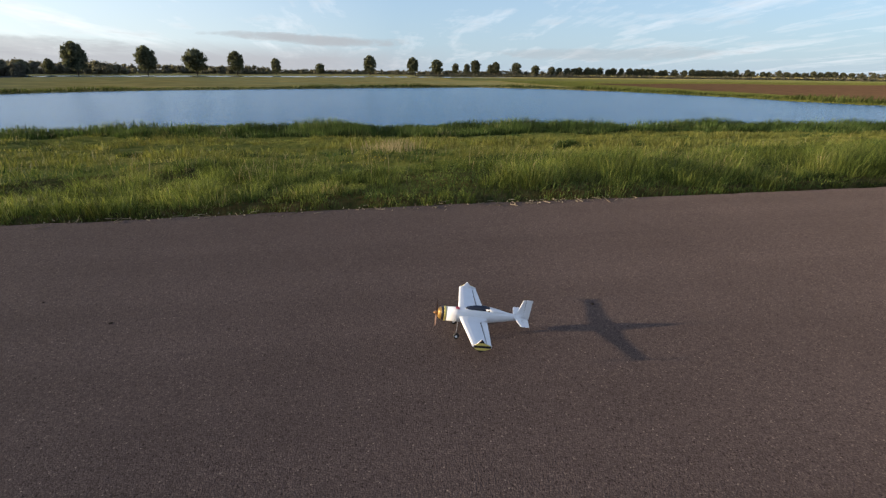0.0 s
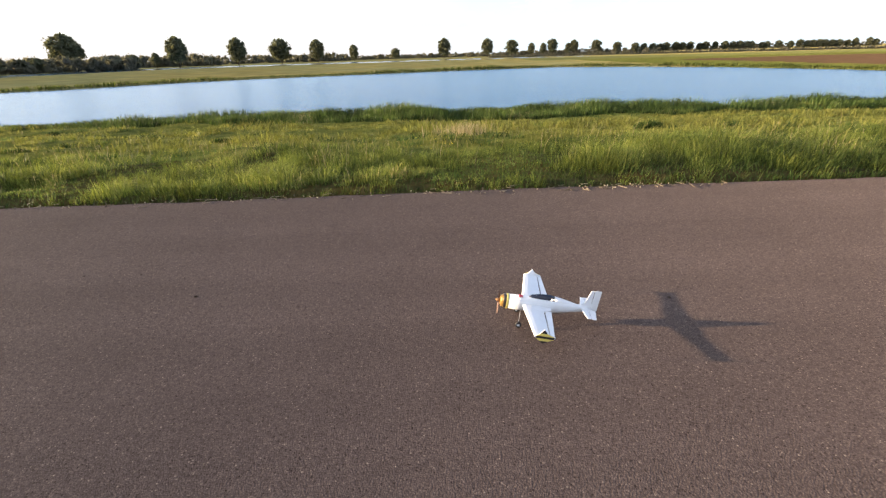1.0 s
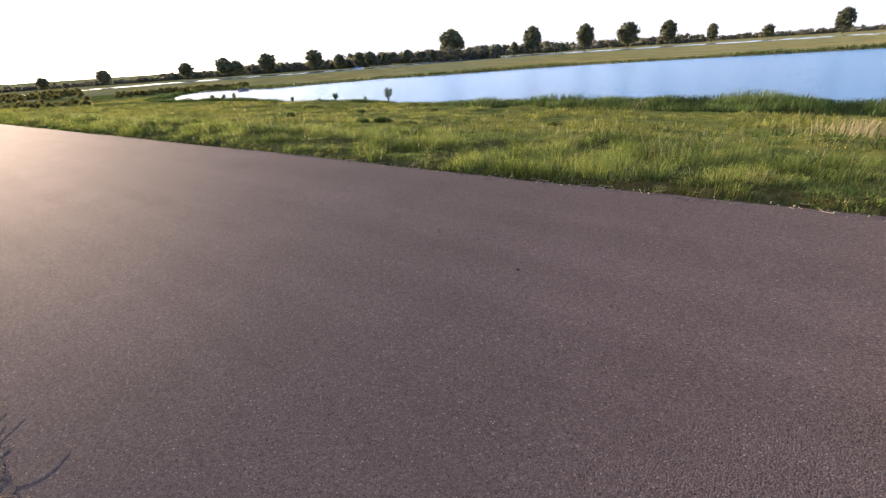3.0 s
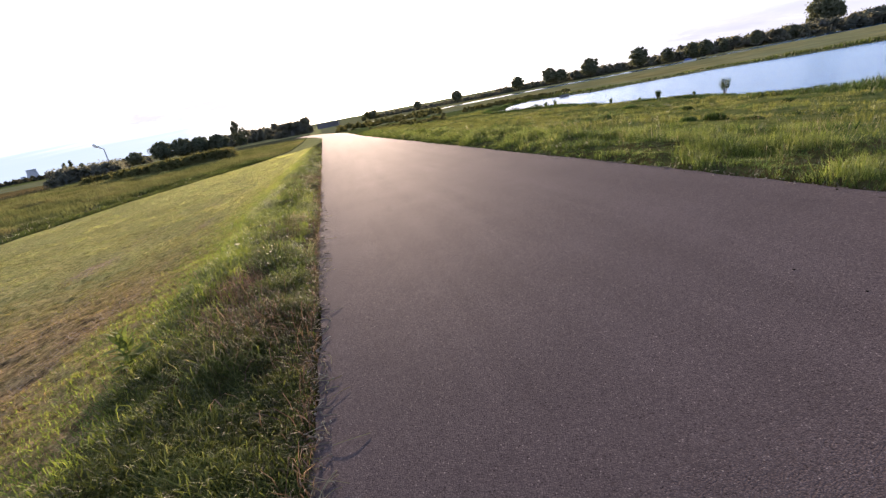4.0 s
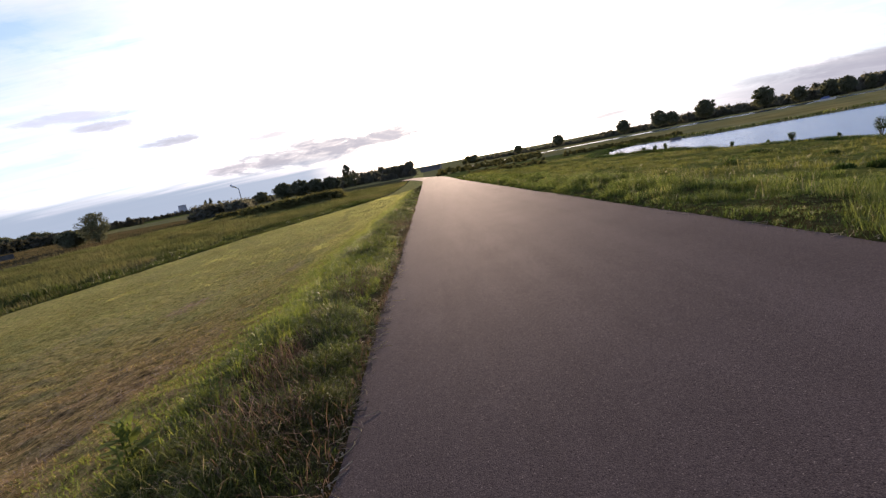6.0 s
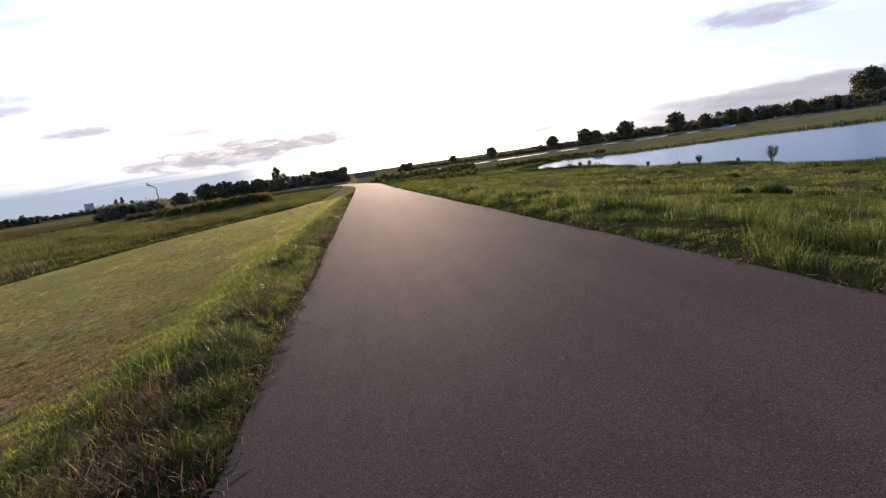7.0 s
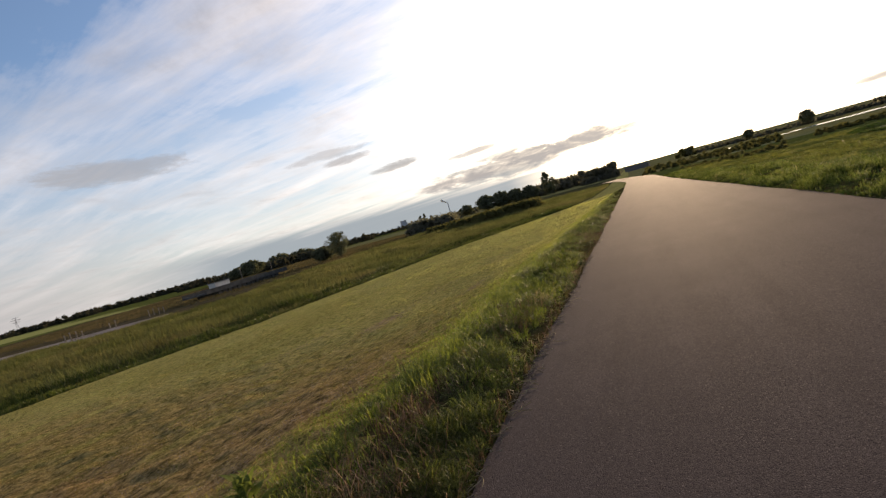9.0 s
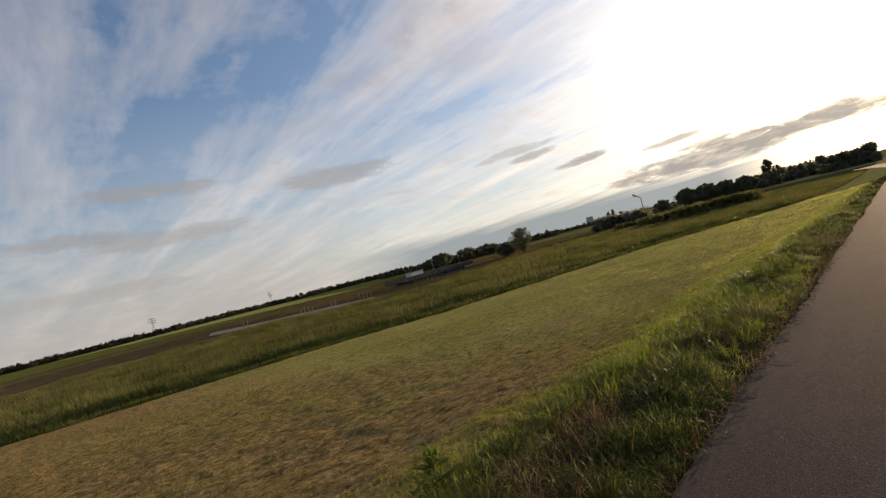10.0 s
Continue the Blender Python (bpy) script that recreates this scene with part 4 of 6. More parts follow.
def leaf_cloud(name, centres, radii, per, size, material, seed, core=0):
    """Many small leaf-clump quads round the centres, thinning outwards."""
    r = np.random.default_rng(seed)
    c = np.repeat(np.array(centres, float), per, 0)
    rad = np.repeat(np.array(radii, float), per)
    d = r.normal(size=c.shape)
    d /= np.linalg.norm(d, axis=1)[:, None]
    p = c + d * (rad * r.uniform(0.35, 1.05, len(c)) ** 0.6)[:, None] * np.array([1, 1, 0.85])
    u = r.normal(size=c.shape)
    u /= np.linalg.norm(u, axis=1)[:, None]
    v = np.cross(u, r.normal(size=c.shape))
    v /= np.linalg.norm(v, axis=1)[:, None] + 1e-9
    s = (size * r.uniform(0.5, 1.2, len(c)))[:, None]
    if core:
        # a few wide clumps inside each lump keep the light from shining through
        k = core * len(centres)
        p = np.concatenate([p, np.repeat(np.array(centres, float), core, 0)])
        u, v = np.concatenate([u, u[:k]]), np.concatenate([v, v[:k]])
        s = np.concatenate([s, (np.repeat(np.array(radii, float), core) * 0.72)[:, None]])
    wide = np.full((len(p), 1), 0.6)
    if core:
        wide[-k:] = 1.0
    co = np.stack([p - u * s, p - v * s * wide, p + u * s, p + v * s * wide], 1).astype(np.float32)
    me = bpy.data.meshes.new(name)
    k = len(p)
    me.vertices.add(k * 4)
    me.vertices.foreach_set("co", co.ravel())
    me.loops.add(k * 4)
    me.loops.foreach_set("vertex_index", np.arange(k * 4))
    me.polygons.add(k)
    me.polygons.foreach_set("loop_start", np.arange(k) * 4)
    me.update(calc_edges=True)
    me.materials.append(material)
    return me


seed_stalks()


def make_tree(seed, height, spread, stem, label, lumps=84, per=27, leaf=0.80, narrow=False, name="tree", core=4):
    """A tree at the origin: tapered trunk with limbs, and a lumpy crown of many leaf clumps."""
    rnd = random.Random(seed)
    root = thing(name, Matrix.Identity(4), label, "tree", "trees along the river")
    bm = bmesh.new()
    top = Vector((rnd.uniform(-0.4, 0.4), rnd.uniform(-0.4, 0.4), height * 0.72))
    fork = Vector((top.x * 0.3, top.y * 0.3, stem))
    limb(bm, (0, 0, -0.4), fork, height * 0.022, height * 0.017, 9)
    limb(bm, fork, top, height * 0.017, height * 0.005)
    centres, radii = [], []
    for i in range(lumps):
        f = (i + rnd.uniform(0.0, 1.0)) / lumps
        r = spread * rnd.uniform(0.09, 0.24) * (0.8 if f > 0.85 else 1.0)
        low = stem * 0.85
        z = low + r * 0.6 + (height - low - r * 1.5) * f
        wide = max(0.02, 1 - abs(2 * f ** 0.9 - 1) ** (3.2 if not narrow else 4.0)) ** 0.45 * spread * 0.5
        a = i * 2.4 + rnd.uniform(-0.6, 0.6)
        q = max(0.0, wide - r * 0.7) * rnd.uniform(0.12, 1.35) ** 0.6
        c = Vector((math.cos(a) * q, math.sin(a) * q, z))
        centres.append(tuple(c))
        radii.append(r)
        if i % 6 == 0:
            limb(bm, fork.lerp(top, max(0.0, f - 0.25)), c, height * 0.007, height * 0.002, 5)
    part("trunk", bm, BARK, root)
    crown = new("crown", leaf_cloud("crown", centres, radii, per, leaf, FOLIAGE, seed, core))
    crown.parent = root
    return root


def on_plain(az, dist):
    a = radians(az)
    return math.sin(a) * dist, math.cos(a) * dist


TREES = [make_tree(1, 20.5, 17.5, 3.2, "large round-crowned dark tree on the river bank"), make_tree(2, 21, 14.0, 3.6, "tall oval dark tree on the river bank"),
         make_tree(3, 19, 16, 3.0, "broad dark tree on the river bank"), make_tree(4, 20, 11.5, 3.4, "slender dark tree on the river bank")]
# bearing, distance, which tree, size
ROW = [(-38.2, 385, 0, 1.08), (-29.2, 400, 1, 1.0), (-23.6, 430, 1, 1.0), (-19.2, 460, 2, 1.1), (-15.35, 495, 1, 1.0), (-11.4, 560, 3, 0.85), (-6.7, 560, 2, 0.65), (-1.2, 560, 1, 1.02),
       (3.7, 600, 1, 1.0), (6.4, 650, 2, 1.05), (8.6, 680, 3, 0.8), (9.9, 700, 3, 0.8), (10.9, 700, 1, 1.0), (12.6, 760, 3, 0.8), (13.2, 760, 1, 0.95), (15.5, 800, 2, 1.05), (17.7, 820, 2, 0.85),
       ]
# bearing, height of its top over the level sight line (degrees), which tree: along the near river bank in the west
for az, top, which in ((-83.8, 0.23, 2), (-78.45, 0.39, 0), (-73.75, 0.73, 0), (-66.6, 0.97, 2), (-63.0, 1.25, 0), (-61.8, 0.9, 2), (-58.65, 1.44, 0), (-53.65, 1.50, 2), (-50.9, 0.9, 0), (-48.7, 0.95, 2), (-47.5, 0.96, 0), (-45.9, 0.7, 3), (-43.3, 0.9, 3), (-40.5, 0.72, 2), (-35.9, 0.62, 3), (-33.1, 0.84, 2), (-31.2, 0.95, 3)):
    dist = 290 + max(0.0, az + 50) * 6
    ROW.append((az, dist, which, (3.7 + dist * math.tan(radians(top))) / (20.5, 21, 19, 20)[which]))
rnd = random.Random(11)
a = 19.5
while a < 52:
    ROW.append((a, 800 + (a - 19) * 6, rnd.choice((0, 0, 1, 2)), rnd.uniform(0.85, 1.1) * (0.70 - 0.009 * (a - 19.5))))
    a += rnd.uniform(0.40, 0.95)
used = set()
for az, dist, which, size in ROW:
    px, py = on_plain(az, dist)
    m = pose(px, py, PLAIN_Z, 0, 0, (az * 37) % 360) @ Matrix.Diagonal((size, size, size, 1))
    if which not in used:
        used.add(which)
        TREES[which].matrix_world = m
    else:
        ob = copy_thing(TREES[which], m)
        ob.matrix_world = m


def woods(name, runs, seed, label, leaf, per=34, material=None):
    """A far wood: lumps of leaves in bands (bearing from, to, distance, depth, lowest and highest top, metres between)."""
    r = random.Random(seed)
    centres, radii = [], []
    for a0, a1, dist, depth, low, high, gap in runs:
        a = a0
        while a < a1:
            d = dist + r.uniform(0, depth)
            px, py = on_plain(a, d)
            h = r.uniform(low, high)
            rr = h * r.uniform(0.32, 0.5)
            centres.append((px, py, PLAIN_Z + h - rr))
            radii.append(rr)
            for _ in range(3):
                centres.append((px + r.uniform(-rr, rr), py + r.uniform(-rr, rr), PLAIN_Z + rr * r.uniform(0.3, 0.8)))
                radii.append(rr * r.uniform(0.7, 1.0))
            a += math.degrees(gap * r.uniform(0.6, 1.4) / d)
    return tagged(new(name, leaf_cloud(name, centres, radii, per, leaf, material or WOODS, seed, 6)), label, "woods", kind="stuff")


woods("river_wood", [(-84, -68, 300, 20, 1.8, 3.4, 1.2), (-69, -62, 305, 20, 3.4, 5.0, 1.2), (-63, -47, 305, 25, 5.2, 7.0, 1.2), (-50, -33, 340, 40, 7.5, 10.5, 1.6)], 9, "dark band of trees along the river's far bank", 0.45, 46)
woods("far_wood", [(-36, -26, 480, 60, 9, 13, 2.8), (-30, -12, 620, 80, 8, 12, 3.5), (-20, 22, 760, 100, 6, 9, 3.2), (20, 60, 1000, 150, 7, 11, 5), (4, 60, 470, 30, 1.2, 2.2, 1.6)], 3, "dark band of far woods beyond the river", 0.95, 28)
woods("south_wood", [(-180, -140, 620, 60, 5.5, 9.0, 2.4), (-143, -121, 420, 60, 5.0, 7.8, 2.4), (-137.5, -126.5, 265, 30, 4.2, 6.2, 1.5), (-127, -108, 600, 80, 3.5, 6, 2.5), (178, 190, 620, 60, 5.5, 8, 3)], 4, "dark band of far woods beyond the fields", 0.95, 36, DARK_WOODS)
woods("west_wood", [(-100.2, -93.5, 262, 26, 6.6, 8.6, 1.6), (-95.0, -91.3, 232, 12, 7.2, 8.8, 1.4), (-104, -99.5, 250, 25, 4.0, 5.4, 2.0), (-115.9, -110.4, 160, 14, 4.4, 5.8, 0.9), (-110.6, -107.8, 270, 30, 3.6, 4.6, 2.0)], 5, "clump of dense trees beside the road's far end", 0.34, 90)
woods("hedge", [(-113.6, -110.5, 124, 8, 1.3, 2.0, 0.35), (-111.0, -107.0, 106, 7, 2.0, 2.5, 0.32), (-107.4, -103.0, 101, 6, 2.4, 2.8, 0.30), (-103.3, -99.9, 104, 6, 2.5, 2.9, 0.30)], 6, "long rounded olive-brown hedge along the dyke's foot", 0.15, 80, HEDGE)
woods("bushes", [(-84.5, -75.5, 84, 20, 0.7, 1.4, 0.35), (-88.2, -76, 130, 40, 1.2, 2.2, 0.45), (-84.5, -83.2, 290, 10, 5, 6.5, 1.6)], 7, "scrubby brown-green bushes beyond the meadow", 0.15, 60, HEDGE)
woods("bank_scrub", [(-73, -61, 110, 10, 0.7, 1.3, 0.5)], 8, "dark scrub on the pond's western bank", 0.16, 70, HEDGE)


def ribbon(name, rows, z, material, label, category="water"):
    """A level strip: rows of bearing, nearest and farthest distance."""
    bm = bmesh.new()
    pairs = [[bm.verts.new((*on_plain(az, d), z)) for d in (d0, d1)] for az, d0, d1 in rows]
    for (a0, a1), (b0, b1) in zip(pairs, pairs[1:]):
        bm.faces.new((a0, b0, b1, a1))
    bmesh.ops.recalc_face_normals(bm, faces=bm.faces)
    if sum(f.normal.z for f in bm.faces) < 0:
        bmesh.ops.reverse_faces(bm, faces=bm.faces)
    tagged(part(name, bm, material), label, category, kind="structure")


ribbon("river_water", [(-84, 200, 206), (-78, 202, 212), (-68, 212, 238), (-60, 215, 250), (-50, 222, 268), (-44, 245, 296), (-38, 280, 338), (-30, 330, 405), (-15, 345, 430), (0, 355, 440), (10, 385, 465), (20, 425, 490)], PLAIN_Z + 0.06, RIVER, "thin bright line of the river beyond the meadows")

# ---- the model aeroplane ----


def paint(name, colour, rough=0.4, metal=0.0, wear=0.12):
    m = bpy.data.materials.new(name)
    m.use_nodes = True
    n = Nodes(m.node_tree)
    where = n.add("ShaderNodeTexCoord").outputs["Object"]
    smudge = n.ramp(n.noise(where, 9.0, 5.0, 0.65), [(0.35, 1.0 - wear), (0.65, 1.0)])
    col = n.mix(1.0, (*colour, 1), smudge, "MULTIPLY")
    relief = n.add("ShaderNodeBump", Strength=0.25, Distance=0.002, Height=n.noise(where, 160.0, 3.0))
    shade = n.add("ShaderNodeBsdfPrincipled", Base_Color=col, Roughness=rough, Metallic=metal, Normal=relief.outputs[0])
    n.add("ShaderNodeOutputMaterial", Surface=shade.outputs[0])
    return m


FOAM = paint("white_foam", (0.66, 0.69, 0.72), 0.55, wear=0.08)
YELLOW = paint("yellow_foam", (0.72, 0.58, 0.16), 0.5)
GROOVE = paint("grey_groove", (0.30, 0.31, 0.33), 0.7)
BLACK = paint("black_trim", (0.015, 0.015, 0.018), 0.4)
CANOPY = paint("dark_canopy", (0.012, 0.016, 0.03), 0.15)
RED = paint("red_sticker", (0.55, 0.03, 0.05), 0.4)
BRASS = paint("gold_spinner", (0.30, 0.15, 0.06), 0.4, 0.6)
GOLD = paint("golden_nose", (0.30, 0.18, 0.05), 0.4, 0.35)
STEEL = paint("steel_wire", (0.35, 0.35, 0.36), 0.35, 0.9)
RUBBER = paint("rubber", (0.02, 0.02, 0.02), 0.8)
WOODEN = paint("brown_propeller", (0.07, 0.025, 0.015), 0.6)


def loft(rings, close=True):
    """A skin over rings of points, capped at both ends."""
    bm = bmesh.new()
    made = [[bm.verts.new(p) for p in ring] for ring in rings]
    for r0, r1 in zip(made, made[1:]):
        for i in range(len(r0)):
            k = (i + 1) % len(r0)
            bm.faces.new((r0[i], r0[k], r1[k], r1[i]))
    if close:
        bm.faces.new(list(reversed(made[0])))
        bm.faces.new(made[-1])
    bmesh.ops.recalc_face_normals(bm, faces=bm.faces)
    return bm


def oval(x, z, w, h, n=20, square=2.6, flat_top=1.0):
    """A rounded section across x: half width w, half height h."""
    pts = []
    for i in range(n):
        a = 2 * math.pi * i / n
        c, s = math.cos(a), math.sin(a)
        py = w * math.copysign(abs(c) ** (2 / square), c)
        pz = h * math.copysign(abs(s) ** (2 / square), s)
        pts.append((x, py, z + (pz * flat_top if pz > 0 else pz)))
    return pts


def slab(outline, thick, axis, at, round_edge=0.0):
    """A flat board from an outline of (u, v): axis 'z' lies, axis 'y' stands."""
    bm = bmesh.new()
    low = [bm.verts.new((u, v, at - thick / 2) if axis == "z" else (u, at - thick / 2, v)) for u, v in outline]
    high = [bm.verts.new((u, v, at + thick / 2) if axis == "z" else (u, at + thick / 2, v)) for u, v in outline]
    bm.faces.new(list(reversed(low)))
    bm.faces.new(high)
    for i in range(len(outline)):
        k = (i + 1) % len(outline)
        bm.faces.new((low[i], low[k], high[k], high[i]))
    bmesh.ops.recalc_face_normals(bm, faces=bm.faces)
    if round_edge:
        bmesh.ops.bevel(bm, geom=list(bm.edges), offset=round_edge, segments=2, affect="EDGES", profile=0.6)
    return bm


def wing_half(side):
    """One tapered wing panel with a rounded nose, from the root to the tip, as far back as the aileron."""
    rings = []
    for f, lead, trail, t in ((0.0, 0.150, -0.055, 0.024), (0.12, 0.146, -0.050, 0.024), (0.18, 0.143, 0.004, 0.023), (1.0, 0.105, 0.003, 0.016)):
        y = side * (0.030 + 0.335 * f)
        c = lead - trail
        ring = [(lead - c * u, y, 0.112 + 0.012 * f + t * v) for u, v in ((0, 0), (0.02, 0.28), (0.10, 0.48), (0.30, 0.55), (0.60, 0.38), (1.0, 0.10), (1.0, -0.10), (0.60, -0.28), (0.30, -0.40), (0.10, -0.38), (0.02, -0.25))]
        rings.append(ring)
    return loft(rings)


def make_plane(m):
    root = thing("model_aeroplane", m, "small white foam model aeroplane with yellow-and-black nose, standing on the asphalt", "model plane")
    body = [oval(0.252, 0.108, 0.0415, 0.0455), oval(0.16, 0.108, 0.042, 0.048), oval(0.08, 0.110, 0.042, 0.050, flat_top=1.1), oval(-0.04, 0.112, 0.040, 0.048, flat_top=1.15), oval(-0.10, 0.114, 0.036, 0.042, flat_top=1.05),
            oval(-0.20, 0.118, 0.026, 0.030), oval(-0.30, 0.122, 0.013, 0.020), oval(-0.345, 0.124, 0.006, 0.014)]
    fuselage = part("fuselage", loft(body), FOAM, root, smooth=True)
    deck = part("rear_deck", loft([oval(-0.045, 0.158, 0.024, 0.026, 12), oval(-0.12, 0.150, 0.020, 0.022, 12), oval(-0.22, 0.138, 0.011, 0.012, 12), oval(-0.28, 0.132, 0.006, 0.006, 12)]), FOAM, root, smooth=True)
    cowl = part("cowl", loft([oval(0.305, 0.108, 0.024, 0.026), oval(0.300, 0.108, 0.032, 0.034), oval(0.285, 0.108, 0.038, 0.041), oval(0.262, 0.108, 0.042, 0.046), oval(0.250, 0.108, 0.0425, 0.0465)]), GOLD, root, "golden cowl with black and pale yellow bands", smooth=True)
    part("yellow_band", loft([oval(0.2645, 0.108, 0.0424, 0.0464), oval(0.262, 0.108, 0.0430, 0.0474), oval(0.255, 0.108, 0.0434, 0.0480), oval(0.2485, 0.108, 0.0432, 0.0476)]), YELLOW, cowl, smooth=True)
    part("black_band", loft([oval(0.283, 0.108, 0.0388, 0.0420), oval(0.281, 0.108, 0.0400, 0.0435), oval(0.266, 0.108, 0.0427, 0.0468), oval(0.2645, 0.108, 0.0427, 0.0468)]), BLACK, cowl, smooth=True)
    part("spinner", loft([oval(0.338, 0.108, 0.002, 0.002, 12, 2), oval(0.333, 0.108, 0.007, 0.007, 12, 2), oval(0.320, 0.108, 0.012, 0.012, 12, 2), oval(0.304, 0.108, 0.014, 0.014, 12, 2)]), BRASS, root, "gold spinner", smooth=True)
    for turn in (0.35, 0.35 + math.pi):
        rings = []
        for f, chord, twist in ((0.010, 0.007, 1.1), (0.030, 0.014, 0.8), (0.065, 0.015, 0.5), (0.085, 0.010, 0.35), (0.092, 0.003, 0.3)):
            ring = []
            for u, v in ((-0.5, 0), (-0.2, 0.09), (0.3, 0.07), (0.5, 0), (0.2, -0.06), (-0.2, -0.06)):
                tx, ty = chord * (u * math.sin(twist) + v * math.cos(twist)), chord * (u * math.cos(twist) - v * math.sin(twist))
                ring.append((0.316 + tx, -f * math.sin(turn) + ty * math.cos(turn), 0.108 + f * math.cos(turn) + ty * math.sin(turn)))
            rings.append(ring)
        part("propeller_blade", loft(rings), WOODEN, root)
    canopy = part("canopy", loft([oval(0.105, 0.160, 0.010, 0.004, 14, 2), oval(0.085, 0.160, 0.019, 0.014, 14, 2), oval(0.03, 0.162, 0.022, 0.024, 14, 2), oval(-0.045, 0.161, 0.0235, 0.028, 14, 2), oval(-0.072, 0.158, 0.0225, 0.025, 14, 2)]), CANOPY, root, "dark glossy canopy", smooth=True)
    for side in (1, -1):
        wing = part("wing", wing_half(side), FOAM, root, smooth=False)
        ail = [(-0.004, side * 0.095), (-0.004, side * 0.362), (-0.030, side * 0.362), (-0.048, side * 0.095)]
        part("aileron", slab(ail, 0.007, "z", 0.119, 0.002), FOAM, wing)
        part("hinge_line", slab([(-0.0008, side * 0.095), (-0.0008, side * 0.362), (-0.0028, side * 0.362), (-0.0028, side * 0.095)], 0.0075, "z", 0.1192), GROOVE, wing)
        tip = side * 0.369
        plate_line = [(0.106, 0.120), (0.074, 0.136), (0.045, 0.170), (0.018, 0.142), (-0.032, 0.126), (-0.028, 0.112), (0.016, 0.092), (0.042, 0.076), (0.070, 0.094)]
        plate = part("wingtip_plate", slab(plate_line, 0.006, "y", tip, 0.0015), FOAM, root, "wingtip plate, yellow with black stripes outside")
        for k, (low, high, mat, nm) in enumerate(((0.078, 0.094, BLACK, "black_stripe"), (0.094, 0.111, YELLOW, "yellow_stripe"), (0.111, 0.127, BLACK, "black_stripe"), (0.127, 0.145, YELLOW, "yellow_stripe"), (0.145, 0.168, BLACK, "black_stripe"))):
            def reach(z):
                a = np.interp(z, [0.076, 0.094, 0.120, 0.136, 0.170], [0.043, 0.069, 0.104, 0.073, 0.046])
                b = np.interp(z, [0.076, 0.092, 0.112, 0.126, 0.142, 0.170], [0.041, 0.017, -0.026, -0.030, 0.019, 0.044])
                return float(a), float(b)
            (f0, r0), (f1, r1) = reach(low), reach(high)
            part(nm, slab([(f0, low), (f1, high), (r1, high), (r0, low)], 0.002, "y", tip + side * 0.0042), mat, plate)
    stab = part("tailplane", slab([(-0.265, -0.02), (-0.265, 0.02), (-0.290, 0.125), (-0.318, 0.125), (-0.318, -0.125), (-0.290, -0.125)], 0.006, "z", 0.128, 0.002), FOAM, root)
    for side in (1, -1):
        part("elevator", slab([(-0.321, side * 0.012), (-0.321, side * 0.128), (-0.352, side * 0.128), (-0.366, side * 0.035)], 0.005, "z", 0.128, 0.0015), FOAM, stab)
    fin = part("fin", slab([(-0.245, 0.136), (-0.290, 0.170), (-0.314, 0.256), (-0.336, 0.258), (-0.336, 0.118), (-0.28, 0.130)], 0.006, "y", 0.0, 0.002), FOAM, root)
    part("rudder", slab([(-0.339, 0.259), (-0.386, 0.260), (-0.384, 0.116), (-0.339, 0.100)], 0.005, "y", 0.0, 0.0015), FOAM, fin)
    part("sticker", slab([(0.150, -0.012), (0.178, -0.012), (0.178, 0.018), (0.150, 0.018)], 0.002, "z", 0.1575), RED, fuselage, "small red sticker")
    for side in (1, -1):
        bm = bmesh.new()
        limb(bm, (0.150, side * 0.02, 0.07), (0.160, side * 0.078, -0.003), 0.0022, 0.002, 8)
        limb(bm, (0.160, side * 0.078, -0.003), (0.160, side * 0.096, -0.005), 0.002, 0.002, 8)
        leg = part("landing_gear_leg", bm, STEEL, root)
        prof = [(0.006, -0.006), (0.016, -0.0075), (0.0215, -0.004), (0.022, 0.0), (0.0215, 0.004), (0.016, 0.0075), (0.006, 0.006)]
        rings = [[(0.160 + r * math.cos(a), side * 0.090 + w, -0.005 + r * math.sin(a)) for r, w in prof] for a in [2 * math.pi * i / 20 for i in range(20)]]
        wheel = part("wheel", loft(rings + [rings[0]], False), RUBBER, leg, smooth=True)
        part("hub", loft([[(0.160 + 0.009 * math.cos(2 * math.pi * i / 12), side * 0.090 + w, -0.005 + 0.009 * math.sin(2 * math.pi * i / 12)) for i in range(12)] for w in (-0.008, 0.008)]), FOAM, leg)
    bm = bmesh.new()
    limb(bm, (-0.30, 0, 0.105), (-0.335, 0, 0.072), 0.0015, 0.0015, 6)
    strut = part("tail_strut", bm, STEEL, root)
    part("tail_wheel", loft([[(-0.337 + r * math.cos(2 * math.pi * i / 14), w, 0.068 + r * math.sin(2 * math.pi * i / 14)) for i in range(14)] for r, w in ((0.006, -0.004), (0.010, -0.002), (0.010, 0.002), (0.006, 0.004))]), RUBBER, strut)
    return root


PLANE_X, PLANE_Y = 0.545, 2.583
NOSE_UP = -6.4      # a tail-dragger stands nose up
plane = make_plane(pose(PLANE_X, PLANE_Y, float(road_z(PLANE_X, PLANE_Y)) + 0.0275, 0, 0, 0) @ pose(0, 0, 0, 2.7, 1.0, 0) @ pose(0, 0, 0, 0, 0, 177) @ pose(0.16, 0, -0.0255) @ pose(0, 0, 0, 0, NOSE_UP, 0) @ pose(-0.16, 0, 0.0255) @ pose(-0.005, 0, 0) @ Matrix.Diagonal((0.86, 0.95, 0.95, 1)))

